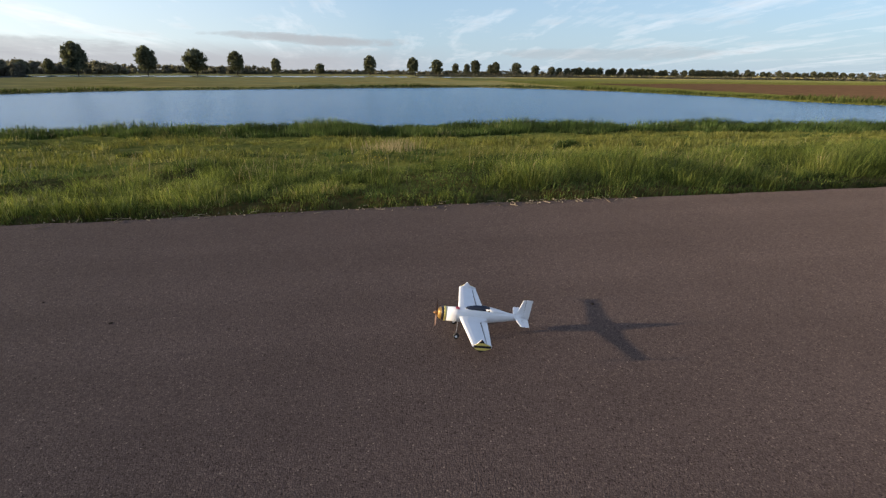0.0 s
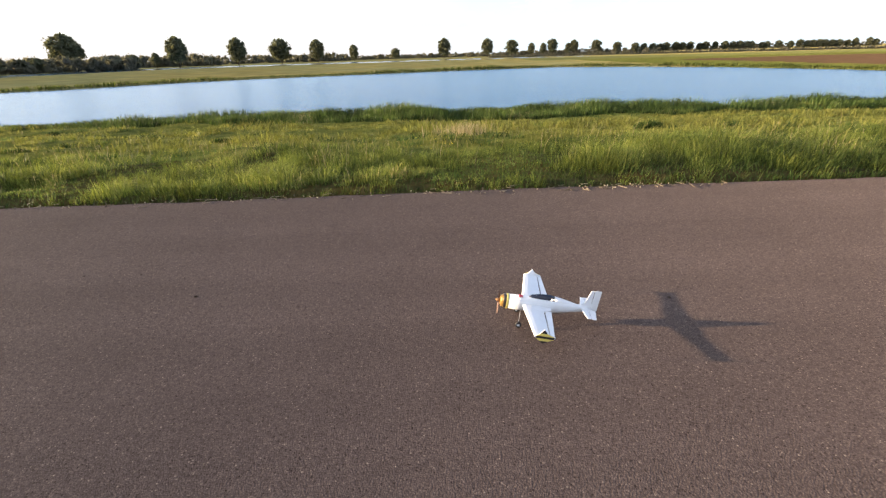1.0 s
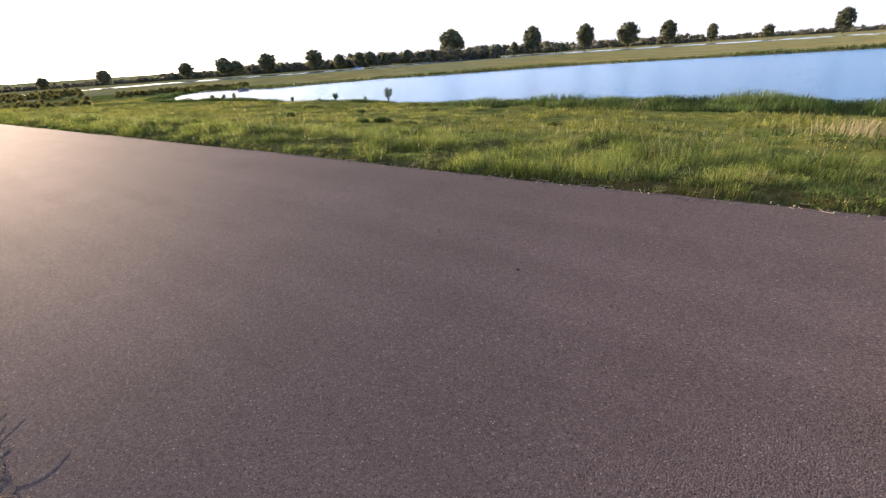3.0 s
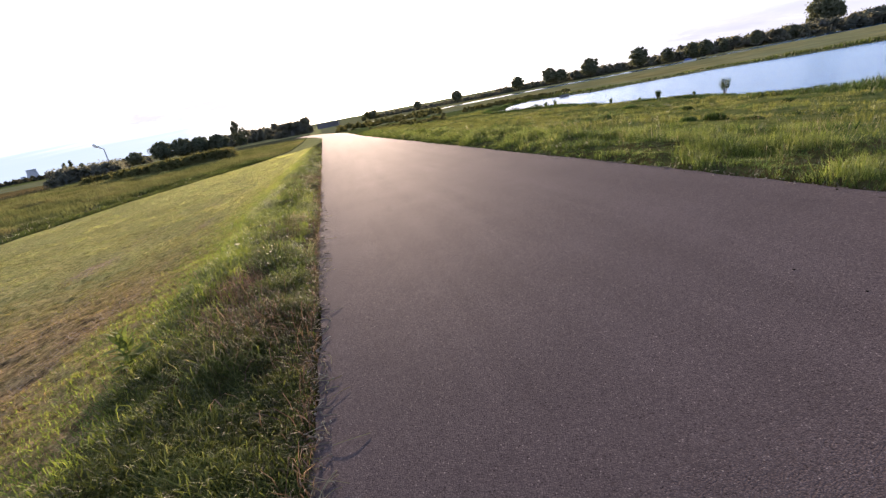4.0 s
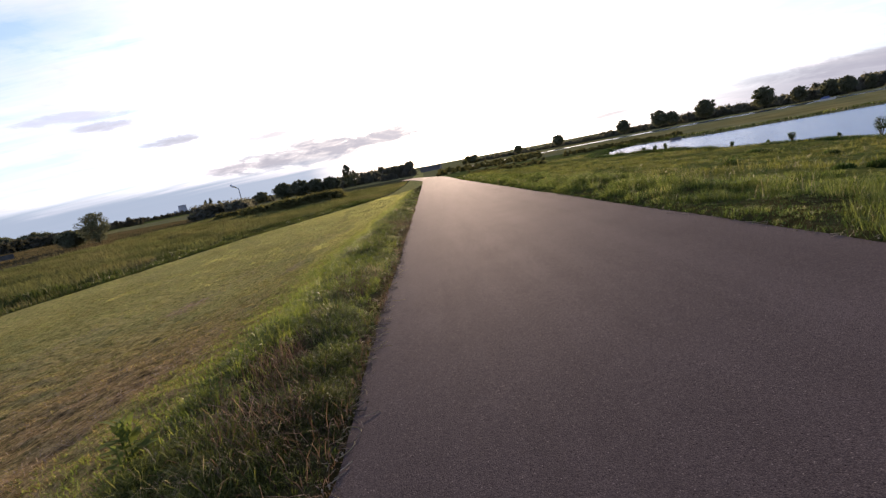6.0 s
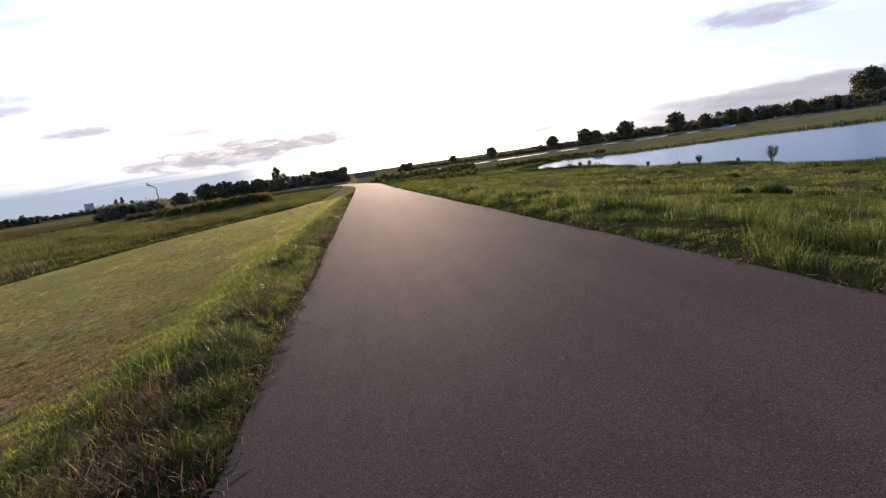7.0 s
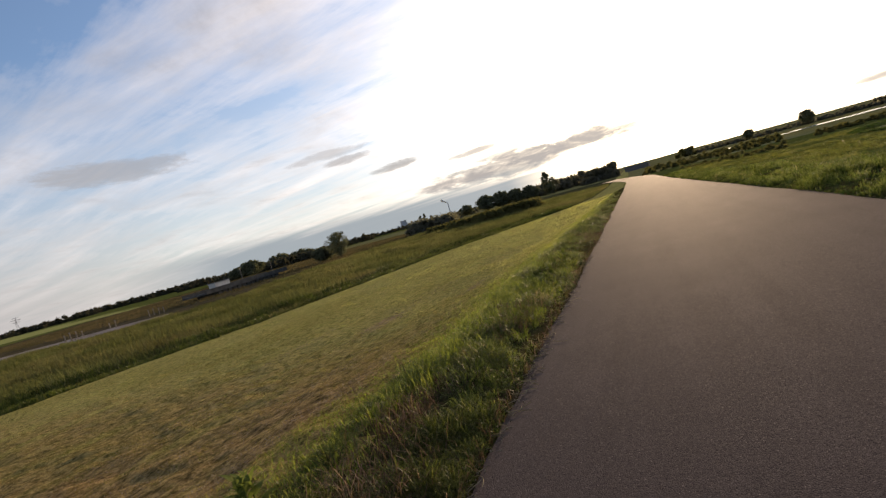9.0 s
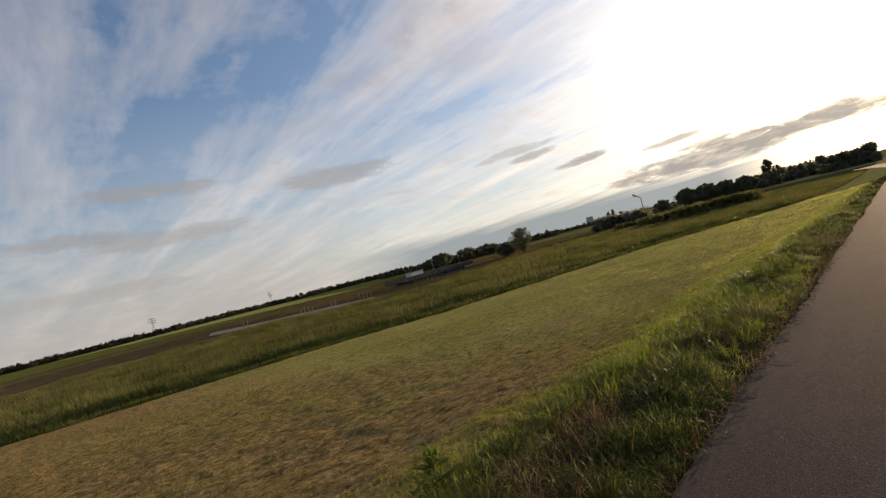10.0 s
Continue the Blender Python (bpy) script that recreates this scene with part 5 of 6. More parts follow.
# ---- things far off ----
CONCRETE = surface("grey_concrete", [(0.13, 0.13, 0.135), (0.22, 0.22, 0.22)], 0.8, 0.85, 0.01)
# Concrete with the bluish haze of distance mixed into its colour.
HAZY = surface("hazy_concrete", [(0.30, 0.34, 0.40), (0.36, 0.40, 0.46)], 0.05, 0.9)
WHITE_WALL = surface("white_plaster", [(0.45, 0.45, 0.44), (0.60, 0.60, 0.58)], 1.5, 0.8)
DARK_ROOF = surface("dark_roof_tiles", [(0.06, 0.045, 0.04), (0.11, 0.08, 0.07)], 3.0, 0.8)
OLD_WOOD = surface("weathered_wood", [(0.16, 0.13, 0.10), (0.30, 0.26, 0.21)], 5.0, 0.85, 0.01)
DARK_STEEL = surface("dark_steel", [(0.10, 0.10, 0.11), (0.16, 0.16, 0.17)], 3.0, 0.6, metal=0.4)
GLASS = surface("dark_window", [(0.02, 0.025, 0.03), (0.05, 0.06, 0.07)], 2.0, 0.1)
SMOKE = surface("grey_smoke", [(0.48, 0.49, 0.51), (0.66, 0.67, 0.69)], 0.2, 1.0)
DULL = surface("dull_concrete", [(0.06, 0.06, 0.058), (0.11, 0.11, 0.105)], 0.8, 0.9, 0.01)
BLUE_COVER = surface("blue_canvas", [(0.08, 0.12, 0.26), (0.13, 0.18, 0.34)], 4.0, 0.8)
def away(az, dist):
    """A place at that bearing and distance from where the walk ends."""
    px, py = on_plain(az, dist)
    return px + EYE[0], py + EYE[1]


def block(bm, x0, x1, y0, y1, z0, z1):
    made = bmesh.ops.create_cube(bm, size=1.0)["verts"]
    bmesh.ops.transform(bm, matrix=Matrix.Translation(((x0 + x1) / 2, (y0 + y1) / 2, (z0 + z1) / 2)) @ Matrix.Diagonal((x1 - x0, y1 - y0, z1 - z0, 1)), verts=made)
    return bm


def turned(profile, sides=32):
    """A body of revolution from (radius, height)."""
    return loft([[(r * math.cos(2 * math.pi * i / sides), r * math.sin(2 * math.pi * i / sides), z) for i in range(sides)] for r, z in profile])


def cooling_tower():
    px, py = away(-117.4, 2400)
    root = thing("cooling_tower", pose(px, py, PLAIN_Z), "pale grey hyperbolic cooling tower far beyond the woods", "tower")
    part("shell", turned([(22, 0), (19.6, 6), (17.6, 14), (16.4, 22), (16.0, 27), (16.2, 30), (16.6, 32)]), HAZY, root, smooth=True)
    part("rim", turned([(16.6, 32), (17.1, 32.1), (17.1, 32.9), (16.5, 33)]), HAZY, root)
    for k, (dx, w, h) in enumerate(((-48, 14, 13), (-66, 10, 9), (34, 10, 11))):
        ob = thing("plant_building", pose(px + dx, py - dx * 0.5, PLAIN_Z), "boxy grey power plant building far away", "building", "power plant buildings")
        part("wall", block(bmesh.new(), -w / 2, w / 2, -6, 6, 0, h), HAZY, ob)
        part("roof", block(bmesh.new(), -w / 2 - 0.4, w / 2 + 0.4, -6.4, 6.4, h, h + 0.8), HAZY, ob)


def chimney():
    px, py = away(-111.5, 900)
    root = thing("factory_chimney", pose(px, py, PLAIN_Z), "thin grey factory chimney trailing a wisp of smoke", "chimney")
    part("stack", turned([(1.0, 0), (0.85, 14), (0.7, 23.8), (0.8, 23.9), (0.8, 24.6)], 16), HAZY, root)
    r = random.Random(91)
    bm = bmesh.new()
    for i in range(30):
        f = (i / 29) ** 1.3
        size = 0.6 + 1.1 * f * r.uniform(0.6, 1.3)
        made = bmesh.ops.create_icosphere(bm, subdivisions=2, radius=size)["verts"]
        spot = Vector((3 * f, -11 * f + r.uniform(-1.2, 1.2) * f, 24.8 + 7.5 * f ** 0.8 + r.uniform(-2.2, 2.2) * f))
        for v in made:
            v.co = Vector((v.co.x, v.co.y * 1.2, v.co.z * 0.75)) * r.uniform(0.85, 1.15) + spot
    part("smoke_plume", bm, SMOKE, root, "soft grey plume of smoke", smooth=True)


def pylon(az, dist, height):
    px, py = away(az, dist)
    root = thing("power_pylon", pose(px, py, PLAIN_Z, 0, 0, 90 - az), "grey lattice power pylon on the horizon", "pylon", "power pylons")
    h = height
    for sx, sy in ((1, 1), (1, -1), (-1, 1), (-1, -1)):
        bm = bmesh.new()
        limb(bm, (sx * h * 0.08, sy * h * 0.08, 0), (sx * h * 0.012, sy * h * 0.012, h), h * 0.008, h * 0.006, 4)
        part("leg", bm, DARK_STEEL, root)
    for z, w in ((0.68, 0.20), (0.82, 0.26), (0.95, 0.17)):
        bm = bmesh.new()
        limb(bm, (0, -h * w, h * z), (0, h * w, h * z), h * 0.008, h * 0.008, 4)
        limb(bm, (0, -h * w, h * z), (0, 0, h * (z + 0.04)), h * 0.005, h * 0.005, 4)
        limb(bm, (0, h * w, h * z), (0, 0, h * (z + 0.04)), h * 0.005, h * 0.005, 4)
        part("cross_arm", bm, DARK_STEEL, root)
    for k in range(6):
        z0, z1 = h * (0.1 + 0.13 * k), h * (0.23 + 0.13 * k)
        w0, w1 = h * (0.08 - 0.068 * z0 / h), h * (0.08 - 0.068 * z1 / h)
        bm = bmesh.new()
        for s in (1, -1):
            limb(bm, (-w0 * s, w0, z0), (w1 * s, w1, z1), h * 0.005, h * 0.005, 4)
            limb(bm, (w0, -w0 * s, z0), (w1, w1 * s, z1), h * 0.005, h * 0.005, 4)
        part("bracing", bm, DARK_STEEL, root)


def viaduct():
    """A low bridge with a pale parapet across the reed land."""
    ax, ay = away(-142.0, 113)
    bx, by = away(-133.2, 133)
    length = math.hypot(bx - ax, by - ay)
    turn = math.degrees(math.atan2(by - ay, bx - ax))
    root = thing("low_bridge", pose(ax, ay, PLAIN_Z, 0, 0, turn), "long low concrete bridge with a pale parapet over the wet land", "bridge")
    part("deck", block(bmesh.new(), 0, length, -3.5, 3.5, 0.75, 1.15), DULL, root)
    for side in (-3.5, 3.3):
        part("parapet", block(bmesh.new(), 0, length, side, side + 0.2, 1.15, 1.75), DULL, root)
    for k in range(14):
        x = 4 + k * (length - 8) / 13
        pier = bmesh.new()
        block(pier, x - 0.5, x + 0.5, -3.2, 3.2, -0.4, 0.76)
        part("pier", pier, DULL, root)
    # the hut on it
    hx, hy = away(-139.3, 119)
    hut = thing("bridge_hut", pose(hx, hy, PLAIN_Z + 1.15, 0, 0, turn), "small white and grey cabin beside the bridge's parapet", "cabin")
    part("wall", block(bmesh.new(), -2.2, 2.2, -1.0, 1.0, 0, 1.5), WHITE_WALL, hut)
    part("roof", block(bmesh.new(), -2.35, 2.35, -1.15, 1.15, 1.5, 1.66), CONCRETE, hut)
    for x in (-1.1, 0.0, 1.1):
        part("window", block(bmesh.new(), x - 0.3, x + 0.3, 0.99, 1.03, 0.6, 1.2), GLASS, hut)
    for az, dist in ((-133.6, 134), (-136.9, 124)):
        lx, ly = away(az, dist)
        lamp = thing("street_lamp", pose(lx, ly, PLAIN_Z + 1.15, 0, 0, turn), "thin grey street lamp on the bridge", "street lamp", "bridge lamps")
        bm = bmesh.new()
        limb(bm, (0, 0, 0), (0, 0, 3.6), 0.07, 0.045, 8)
        limb(bm, (0, 0, 3.6), (0.7, 0, 3.75), 0.04, 0.03, 8)
        part("pole", bm, DARK_STEEL, lamp)
        part("lamp_head", block(bmesh.new(), 0.6, 1.15, -0.1, 0.1, 3.70, 3.80), CONCRETE, lamp)


def house(az, dist, w, d, h, rise, turn, label, wall=None):
    px, py = away(az, dist)
    root = thing("house", pose(px, py, PLAIN_Z, 0, 0, turn), label, "house", "far houses")
    rings = [[(x, -d / 2, 0), (x, d / 2, 0), (x, d / 2, h), (x, 0, h + rise), (x, -d / 2, h)] for x in (-w / 2, w / 2)]
    part("wall", loft(rings), wall or WHITE_WALL, root)
    for s in (1, -1):
        over = 0.3
        pts = [(x, s * (d / 2 + over), h - over * rise / (d / 2)) for x in (-w / 2 - over, w / 2 + over)] + [(x, 0, h + rise + 0.02) for x in (w / 2 + over, -w / 2 - over)]
        bm = bmesh.new()
        low = [bm.verts.new(p) for p in pts]
        top = [bm.verts.new((p[0], p[1], p[2] + 0.18)) for p in pts]
        bm.faces.new(low)
        bm.faces.new(top)
        for i in range(4):
            bm.faces.new((low[i], low[(i + 1) % 4], top[(i + 1) % 4], top[i]))
        bmesh.ops.recalc_face_normals(bm, faces=bm.faces)
        part("roof", bm, DARK_ROOF, root)
    for i in range(3):
        x = -w * 0.3 + i * w * 0.3
        for s in (1, -1):
            part("window", block(bmesh.new(), x - 0.5, x + 0.5, s * (d / 2 - 0.02), s * (d / 2 + 0.03), h * 0.35, h * 0.8), GLASS, root)
    bm = bmesh.new()
    block(bm, w * 0.25, w * 0.25 + 0.7, -0.35, 0.35, h, h + rise + 0.8)
    part("chimney", bm, DARK_ROOF, root)


def shed():
    px, py = away(-89.3, 300)
    root = thing("long_shed", pose(px, py, PLAIN_Z, 0, 0, 80), "long grey flat-roofed shed beyond the road's end", "shed")
    part("wall", block(bmesh.new(), -6.5, 6.5, -3, 3, 0, 2.5), DARK_STEEL, root)
    part("roof", block(bmesh.new(), -6.9, 6.9, -3.4, 3.4, 2.5, 2.9), CONCRETE, root)
    for x in (-4.5, -1.5, 1.5, 4.5):
        part("door", block(bmesh.new(), x - 1.0, x + 1.0, 2.98, 3.05, 0, 2.0), CONCRETE, root)
    lx, ly = away(-90.3, 262)
    lamp = thing("street_lamp", pose(lx, ly, PLAIN_Z), "tall thin street lamp beside the road's end", "street lamp")
    bm = bmesh.new()
    limb(bm, (0, 0, 0), (0, 0, 6.2), 0.1, 0.06, 8)
    limb(bm, (0, 0, 6.2), (0, -1.0, 6.4), 0.05, 0.04, 8)
    part("pole", bm, DARK_STEEL, lamp)
    part("lamp_head", block(bmesh.new(), -0.15, 0.15, -1.5, -0.9, 6.33, 6.46), CONCRETE, lamp)


def mooring_posts():
    r = random.Random(21)
    for az, dist, n in ((-146.4, 103, 4), (-149.8, 98, 2), (-153.4, 100, 4), (-159.7, 108, 2)):
        for k in range(n):
            px, py = away(az + k * 0.45, dist + r.uniform(-1, 1))
            h = r.uniform(1.35, 1.7)
            root = thing("mooring_post", pose(px, py, PLAIN_Z - 0.3, r.uniform(-3, 3), r.uniform(-3, 3), 0), "weathered wooden mooring post in the reeds", "post", "mooring posts")
            part("shaft", turned([(0.10, 0), (0.10, h * 0.5), (0.09, h - 0.05), (0.07, h)], 10), OLD_WOOD, root)
            part("cap", turned([(0.11, h - 0.12), (0.12, h - 0.08), (0.09, h + 0.02)], 10), CONCRETE, root, "pale cap")


def bank_gate():
    """A low panel between two posts at the pond's far bank."""
    px, py = on_plain(-61.6, 100.0)
    z = float(ground_z(px, py))
    root = thing("sluice_gate", pose(px, py, z - 0.1, 0, 0, 61.6), "grey panelled sluice gate between two pale posts on the bank", "gate")
    for x in (-0.85, 0.85):
        part("post", block(bmesh.new(), x - 0.08, x + 0.08, -0.08, 0.08, 0, 1.35), OLD_WOOD, root)
    for k in range(4):
        part("board", block(bmesh.new(), -0.78, 0.78, -0.03, 0.03, 0.25 + k * 0.25, 0.48 + k * 0.25), DARK_STEEL, root)


def river_boat():
    px, py = on_plain(-48.9, 226.0)
    root = thing("motor_boat", pose(px, py, PLAIN_Z + 0.05, 0, 0, 48.9), "small white motor boat with a blue cover on the river", "boat")
    rings = []
    for x, w, top, low in ((-2.3, 0.85, 0.62, -0.1), (-1.0, 0.95, 0.62, -0.15), (0.8, 0.9, 0.70, -0.15), (1.9, 0.5, 0.82, -0.05), (2.4, 0.06, 0.92, 0.2)):
        rings.append([(x, -w, top), (x, -w * 0.8, low), (x, w * 0.8, low), (x, w, top)])
    part("hull", loft(rings), WHITE_WALL, root)
    part("cover", loft([[(x, -w, 0.60), (x, -w * 0.7, h), (x, w * 0.7, h), (x, w, 0.60)] for x, w, h in ((-2.0, 0.7, 0.9), (-1.6, 0.75, 1.35), (0.3, 0.72, 1.4), (0.9, 0.6, 0.85))]), BLUE_COVER, root, "blue canvas cover")


cooling_tower()
bank_gate()
river_boat()
chimney()
pylon(-168.2, 1500, 44)
pylon(-156.4, 1700, 42)
viaduct()
house(-131.2, 330, 8, 6, 3.0, 2.2, 30, "white-walled farmhouse with a dark roof among the trees")
house(-25.5, 640, 12, 8, 3.2, 3.0, 10, "red-brown brick farmhouse beyond the river", DARK_ROOF)
house(-26.6, 650, 9, 7, 3.0, 2.6, 60, "red-brown brick farmhouse beyond the river", DARK_ROOF)
shed()
mooring_posts()
GRAVEL = surface("pale_gravel", [(0.20, 0.165, 0.145), (0.30, 0.255, 0.225)], 0.5, 0.95, 0.02, 2.0, big=(0.15, (0.8, 0.8, 0.78)))
ribbon("gravel_track", [(-162, 115, 137), (-156, 98, 114), (-152, 90, 106), (-147.6, 87, 100), (-143, 85, 92)], PLAIN_Z + 0.05, GRAVEL, "pale pinkish-grey gravel track beyond the reeds", "track")


def lone_tree(seed, az, dist, height, spread, stem, label, lumps=50, narrow=False, leaf=0.3, per=90, name="tree", core=4):
    ob = make_tree(seed, height, spread, stem, label, lumps=lumps, per=per, leaf=leaf, narrow=narrow, name=name, core=core)
    px, py = away(az, dist)
    ob.matrix_world = pose(px, py, PLAIN_Z)
    del ob["group"]
    return ob


lone_tree(31, -99.4, 240, 11.8, 4.6, 0.8, "tall narrow dark poplar among lower trees", 40, True)
lone_tree(32, -98.7, 246, 8.6, 3.2, 0.8, "narrow dark poplar beside a taller one", 30, True)
for k, (az, h, w) in enumerate(((-107.0, 8.2, 9.5), (-105.0, 8.0, 9.0), (-103.2, 7.4, 8.5), (-101.6, 7.2, 8.5))):
    lone_tree(40 + k, az, 212, h, w, 0.8, "round dark tree behind the long hedge")
for k, (az, h) in enumerate(((-114.7, 8.4), (-115.2, 7.6), (-113.9, 6.2))):
    lone_tree(50 + k, az, 290, h, 2.4, 0.6, "pointed dark conifer beyond the reeds", 26, True)
lone_tree(60, -109.5, 250, 6.4, 7.5, 0.8, "loose feathery dark tree beyond the reeds")
lone_tree(61, -125.6, 134, 7.6, 6.6, 0.6, "wide feathery bush tree at the reed bed's edge", 80, leaf=0.17, per=80, core=0)
lone_tree(62, -127.6, 140, 4.4, 7.5, 0.4, "low dark bush beside the feathery tree", 60, leaf=0.22)
lone_tree(63, -135.7, 225, 7.6, 11.0, 0.9, "round dark tree behind the bridge", 60)
lone_tree(64, -137.3, 260, 6.2, 9.0, 0.9, "smaller dark tree behind the bridge", 50)
lone_tree(65, -132.5, 300, 8.4, 13.0, 0.9, "dark tree beside the white farmhouse", 60)
lone_tree(66, -130.0, 320, 8.0, 15.0, 0.9, "broad dark tree beside the white farmhouse", 60)

# ---- plants near the road ----
WEED = leafy("weed_leaves", [(0.0, (0.070, 0.098, 0.026)), (0.6, (0.120, 0.150, 0.042)), (1.0, (0.17, 0.19, 0.06))], 1.0, 0.5, gloss=0.05, rough=0.75)
STALK = surface("green_stalk", [(0.06, 0.09, 0.02), (0.10, 0.13, 0.03)], 20.0, 0.6)
DRY_STALK = surface("dry_brown_stalk", [(0.10, 0.07, 0.04), (0.2, 0.15, 0.09)], 20.0, 0.8)


def leaf_mesh(length, width, curl):
    """A pointed leaf with a folded midrib, along +x."""
    bm = bmesh.new()
    rows = []
    for f, w in ((0.0, 0.08), (0.15, 0.55), (0.4, 1.0), (0.7, 0.75), (0.9, 0.3), (1.0, 0.02)):
        x, z = length * f, curl * length * (f - f * f * 1.5)
        rows.append([bm.verts.new((x, -w * width / 2, z + 0.012)), bm.verts.new((x, 0, z)), bm.verts.new((x, w * width / 2, z + 0.012))])
    for a, b in zip(rows, rows[1:]):
        for i in (0, 1):
            bm.faces.new((a[i], a[i + 1], b[i + 1], b[i]))
    return bm


def weed(px, py, height, leaves, seed, label, stems=1, size=0.16):
    r = random.Random(seed)
    root = thing("weed", pose(px, py, float(ground_z(px, py)) - 0.02), label, "weed", "broad-leaved weeds")
    bm0 = leaf_mesh(1.0, 0.36, 0.35)
    me = bpy.data.meshes.new("leaf")
    bm0.to_mesh(me)
    bm0.free()
    me.materials.append(WEED)
    for s in range(stems):
        bm = bmesh.new()
        a = r.uniform(0, 6.28)
        tip = Vector((math.cos(a) * height * 0.18 * (stems > 1), math.sin(a) * height * 0.18 * (stems > 1), height * r.uniform(0.8, 1)))
        foot = Vector((math.cos(a), math.sin(a), 0)) * (0.05 * (stems > 1))
        limb(bm, foot, tip, 0.007, 0.003, 6)
        part("stem", bm, STALK, root)
        for i in range(leaves):
            f = 0.12 + 0.86 * i / max(1, leaves - 1)
            at = foot.lerp(tip, f)
            ob = new("leaf", me)
            ob.parent = root
            k = size * (1.15 - 0.55 * f) * r.uniform(0.8, 1.15)
            ob.matrix_basis = Matrix.Translation(at) @ pose(0, 0, 0, 0, -25 - 25 * f + r.uniform(-15, 15), i * 137.5 + r.uniform(-20, 20)) @ Matrix.Diagonal((k, k, k, 1))
    return root


weed(-5.05, -1.84, 0.36, 11, 1, "tall bright green broad-leaved weed at the verge's edge", 3, 0.21)
weed(-4.75, -1.70, 0.28, 9, 2, "bright green broad-leaved weed among the grass", 1, 0.14)
weed(-1.9, -1.75, 0.34, 12, 5, "bright green broad-leaved weed at the verge's edge", 2, 0.15)
for k, (wx, wy, h) in enumerate(((-13.6, -0.75, 0.52), (-13.1, -0.95, 0.44), (-14.2, -0.62, 0.46), (-12.6, -0.7, 0.38), (-21.5, -0.8, 0.45), (-22.4, -0.95, 0.4))):
    weed(wx, wy, h, 11, 10 + k, "bushy green dock plant on the verge", 4, 0.15)


def shore_shrub(px, py, height, seed, label):
    r = random.Random(seed)
    root = thing("shore_shrub", pose(px, py, float(ground_z(px, py)) - 0.05), label, "shrub", "shrubs on the shore")
    bm = bmesh.new()
    centres, radii = [], []
    for i in range(16):
        a = r.uniform(0, 6.28)
        out = height * r.uniform(0.05, 0.30)
        tip = Vector((math.cos(a) * out, math.sin(a) * out, height * r.uniform(0.65, 1.0)))
        limb(bm, (0, 0, 0), tip * 0.6, 0.016, 0.010, 5)
        limb(bm, tip * 0.6, tip, 0.010, 0.004, 5)
        for f in (0.6, 0.8, 1.0):
            centres.append(tuple(tip * f))
            radii.append(height * 0.12)
    part("branches", bm, DRY_STALK, root)
    leaves = new("foliage", leaf_cloud("foliage", centres, radii, 26, 0.025 + height * 0.010, SHORE, seed))
    leaves.parent = root



def shore_clumps():
    """Dark clumps of reeds and sedge at the pond's shallow western end."""
    k = 70
    f = rng.uniform(0, 1, k)
    x, y = -70 + 24 * f + rng.normal(0, 0.5, k), 28.4 + 3.4 * f + rng.normal(0, 0.45, k)
    size = rng.uniform(0.3, 1.0, k) ** 1.4
    per = 110
    bx, by, lean = tufted(x, y, per, 0.10 + 0.28 * size)
    blades("shore_clumps", bx, by, np.repeat(size, per) * rng.uniform(0.4, 1.05, k * per), rng.uniform(0.02, 0.05, k * per), 0.6, DITCH, "dark clumps of sedge at the pond's shallow end", "reeds", lean, bends=0)


shore_clumps()
shore_shrub(-32.6, 31.6, 1.3, 3, "thin sparse young willow at the water's edge")
for k, (sx, sy, h) in enumerate(((-39.6, 31.0, 0.9), (-41.8, 30.6, 0.5), (-45.5, 29.9, 0.6), (-36.2, 31.9, 0.5))):
    shore_shrub(sx, sy, h, 70 + k, "small sparse shrub at the water's edge")
for k in range(9):
    r9 = random.Random(80 + k)
    shore_shrub(-58 - k * 2.6 + r9.uniform(-0.8, 0.8), 30.4 + r9.uniform(-1.6, 1.0), r9.uniform(0.6, 1.1), 90 + k, "dark clump of reeds at the pond's shallow end")


def tussock(px, py, wide, tall, seed):
    """A dark rounded clump of rushes in the meadow."""
    r = np.random.default_rng(seed)
    k = 420
    a = r.uniform(0, 2 * np.pi, k)
    d = wide / 2 * np.sqrt(r.uniform(0, 1, k))
    return px + np.cos(a) * d, py + np.sin(a) * d * 0.7, tall * (1 - 0.5 * (d / (wide / 2)) ** 2) * r.uniform(0.7, 1.1, k), a


for k, (tx, ty, w, h) in enumerate(((-12.8, 12.0, 0.8, 0.26), (-13.6, 11.7, 0.6, 0.22), (-12.0, 12.5, 0.7, 0.18), (-22.0, 14.2, 0.6, 0.3), (-24.5, 21.0, 0.9, 0.35), (-34, 24, 1.4, 0.4), (-48, 24, 2.2, 0.4), (-19, 22, 0.7, 0.3), (-8, 16, 0.8, 0.3), (6, 15, 0.9, 0.3))):
    bx, by, bh, ba = tussock(tx, ty, w, h, 300 + k)
    ob = blades("rush_tussock", bx, by, bh, np.full(len(bx), 0.018), 0.35, SHORE, "dark rounded tussock of rushes in the meadow", "tussock", ba)
    ob["kind"] = "thing"
    ob["group"] = "rush tussocks"


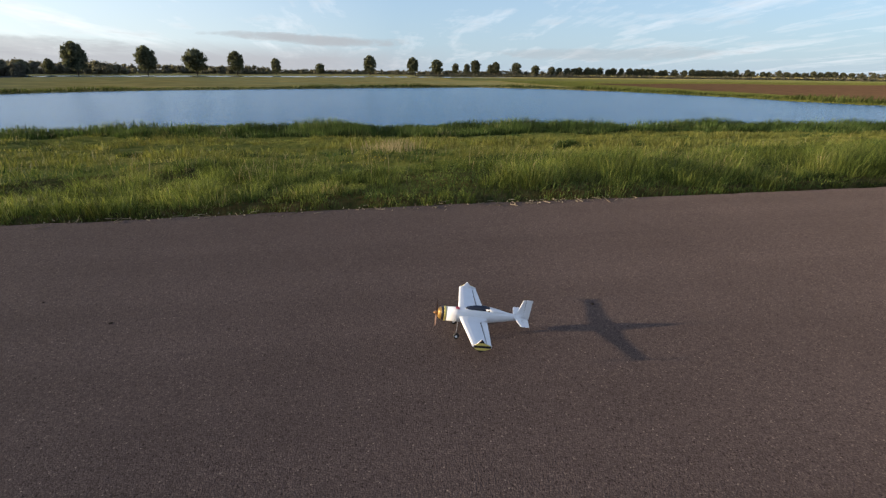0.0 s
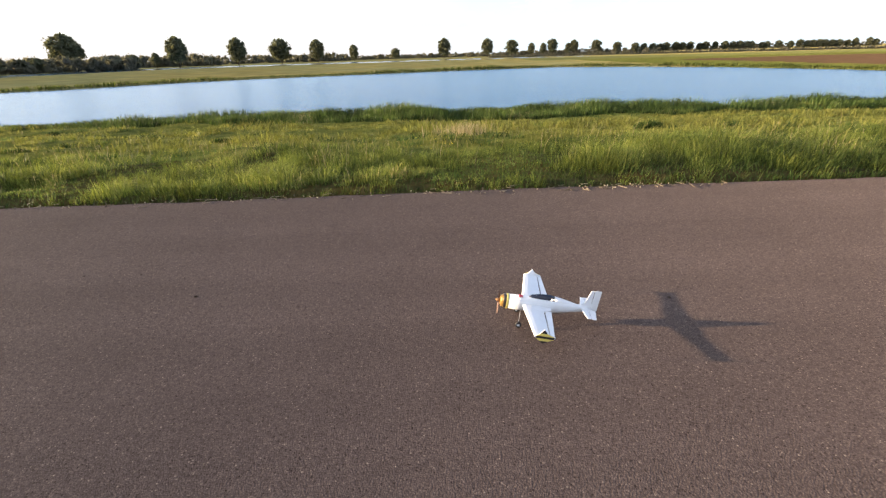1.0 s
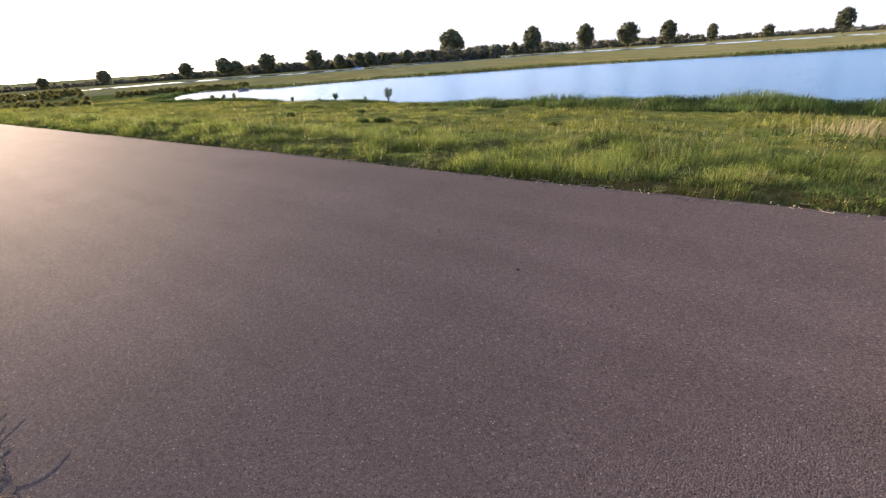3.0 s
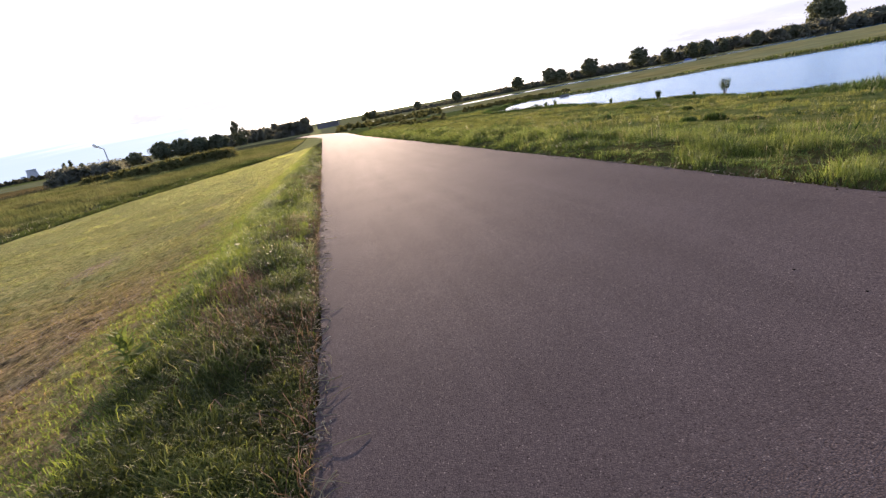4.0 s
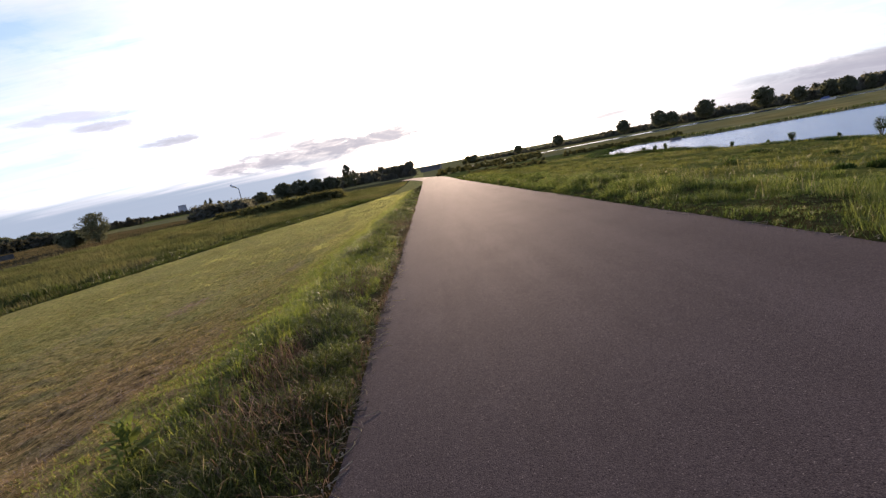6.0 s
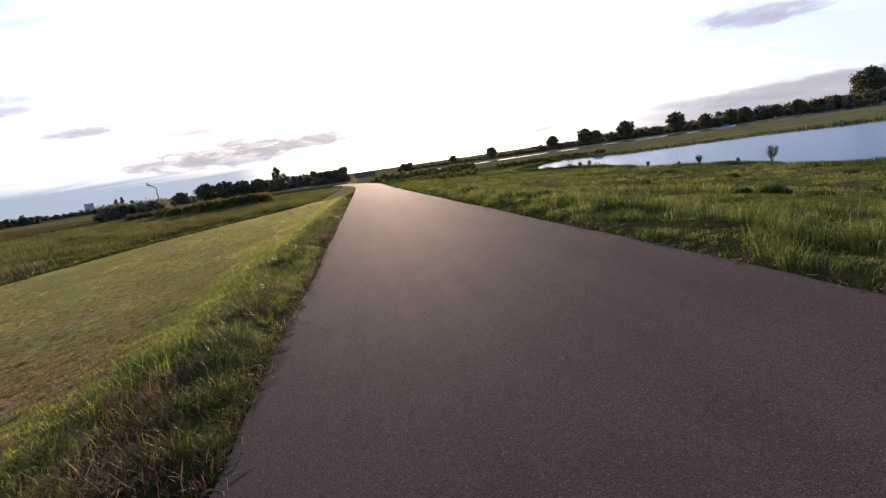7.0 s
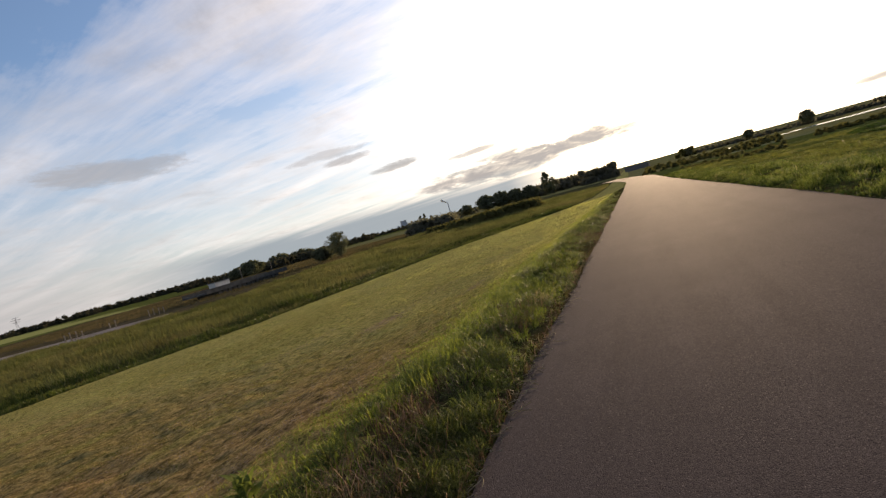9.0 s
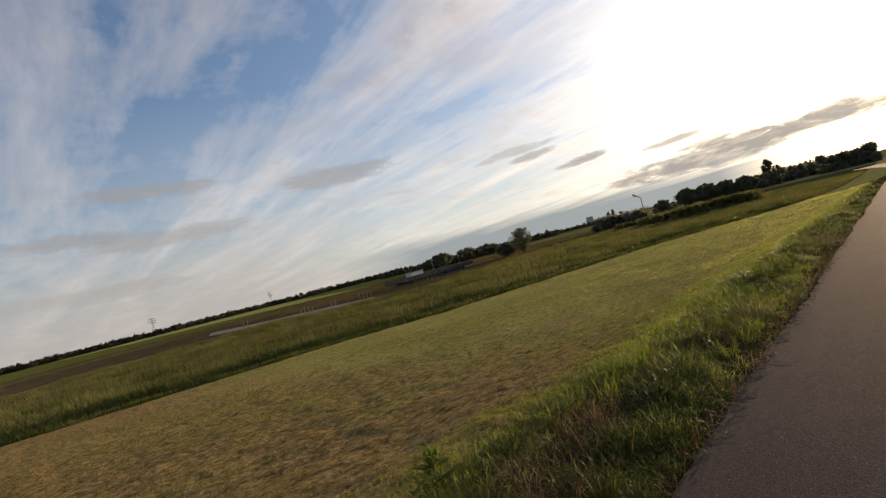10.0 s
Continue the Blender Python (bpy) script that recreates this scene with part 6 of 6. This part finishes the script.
def edge_litter():
    """Dead stems and crumbs of asphalt along the road's edges."""
    k = 1500
    x = -np.abs(rng.exponential(9, k)) + 3
    side = rng.uniform(0, 1, k) < 0.75
    y = np.where(side, ROAD_S + rng.normal(0.02, 0.05, k), ROAD_N + rng.normal(-0.02, 0.06, k))
    z = road_z(x, y)
    verts, faces = [], []
    for i in range(k):
        a = rng.uniform(0, 6.28)
        if i % 3 == 0:
            l, w = rng.uniform(0.04, 0.16), 0.0025
        else:
            l, w = rng.uniform(0.005, 0.02), rng.uniform(0.004, 0.012)
        c, s = math.cos(a), math.sin(a)
        h = w * 0.9 + 0.002
        b = len(verts)
        for u, v in ((-l / 2, -w / 2), (l / 2, -w / 2), (l / 2, w / 2), (-l / 2, w / 2)):
            verts.append((x[i] + u * c - v * s, y[i] + u * s + v * c, z[i] - 0.002))
        for u, v in ((-l / 2.3, -w / 3), (l / 2.3, -w / 3), (l / 2.3, w / 3), (-l / 2.3, w / 3)):
            verts.append((x[i] + u * c - v * s, y[i] + u * s + v * c, z[i] + h))
        faces += [(b, b + 1, b + 5, b + 4), (b + 1, b + 2, b + 6, b + 5), (b + 2, b + 3, b + 7, b + 6), (b + 3, b, b + 4, b + 7), (b + 4, b + 5, b + 6, b + 7)]
    litter = surface("edge_litter", [(0.10, 0.08, 0.06), (0.32, 0.27, 0.19)], 3.0, 0.9, island=0.5)
    tagged(new("edge_litter", mesh_of("edge_litter", verts, faces, litter)), "dead stems and asphalt crumbs along the road's edges", "litter", kind="stuff")


edge_litter()


def stray_straws():
    """Pale bent straws lying over the road's edge."""
    r = random.Random(77)
    verts, faces = [], []
    for _ in range(130):
        x = 2.5 - abs(r.gauss(0, 7.5))
        y = ROAD_S + r.uniform(-0.05, 0.12)
        a, turn, step = r.uniform(0, 6.28), r.uniform(-0.5, 0.5), r.uniform(0.015, 0.04)
        w, lift = r.uniform(0.002, 0.004), r.uniform(0.0, 0.012)
        for k in range(7):
            z = float(road_z(x, y)) + 0.003 + lift * math.sin(math.pi * k / 6)
            c, s = math.cos(a + 1.57), math.sin(a + 1.57)
            verts += [(x - c * w, y - s * w, z), (x + c * w, y + s * w, z), (x, y, z + 1.4 * w)]
            if k:
                b = len(verts) - 6
                faces += [(b, b + 1, b + 4, b + 3), (b + 1, b + 2, b + 5, b + 4), (b + 2, b, b + 3, b + 5)]
            x, y, a = x + math.cos(a) * step, y + math.sin(a) * step, a + turn * r.uniform(0.3, 1.2)
    tagged(new("stray_straws", mesh_of("stray_straws", verts, faces, STRAW)), "pale bent straws lying over the asphalt's edge", "straw", kind="stuff")


def pebble(px, py, size, seed):
    r = random.Random(seed)
    bm = bmesh.new()
    bmesh.ops.create_icosphere(bm, subdivisions=2, radius=size)
    for v in bm.verts:
        v.co = Vector((v.co.x * 1.3, v.co.y, v.co.z * 0.55)) * r.uniform(0.8, 1.15)
    ob = part("pebble", bm, CLOD, None, smooth=True)
    ob.matrix_world = pose(px, py, float(road_z(px, py)) + size * 0.4, 0, 0, r.uniform(0, 360))
    tagged(ob, "small dark clod of earth lying on the asphalt", "clod", "clods on the road")


CLOD = surface("dark_clod", [(0.022, 0.018, 0.015), (0.05, 0.04, 0.032)], 60.0, 0.95, 0.003)
stray_straws()
for k, (px, py, size) in enumerate(((1.44, 2.80, 0.010), (-1.85, 2.98, 0.009), (-2.95, 3.34, 0.008), (-2.48, 3.34, 0.007))):
    pebble(px, py, size, 500 + k)
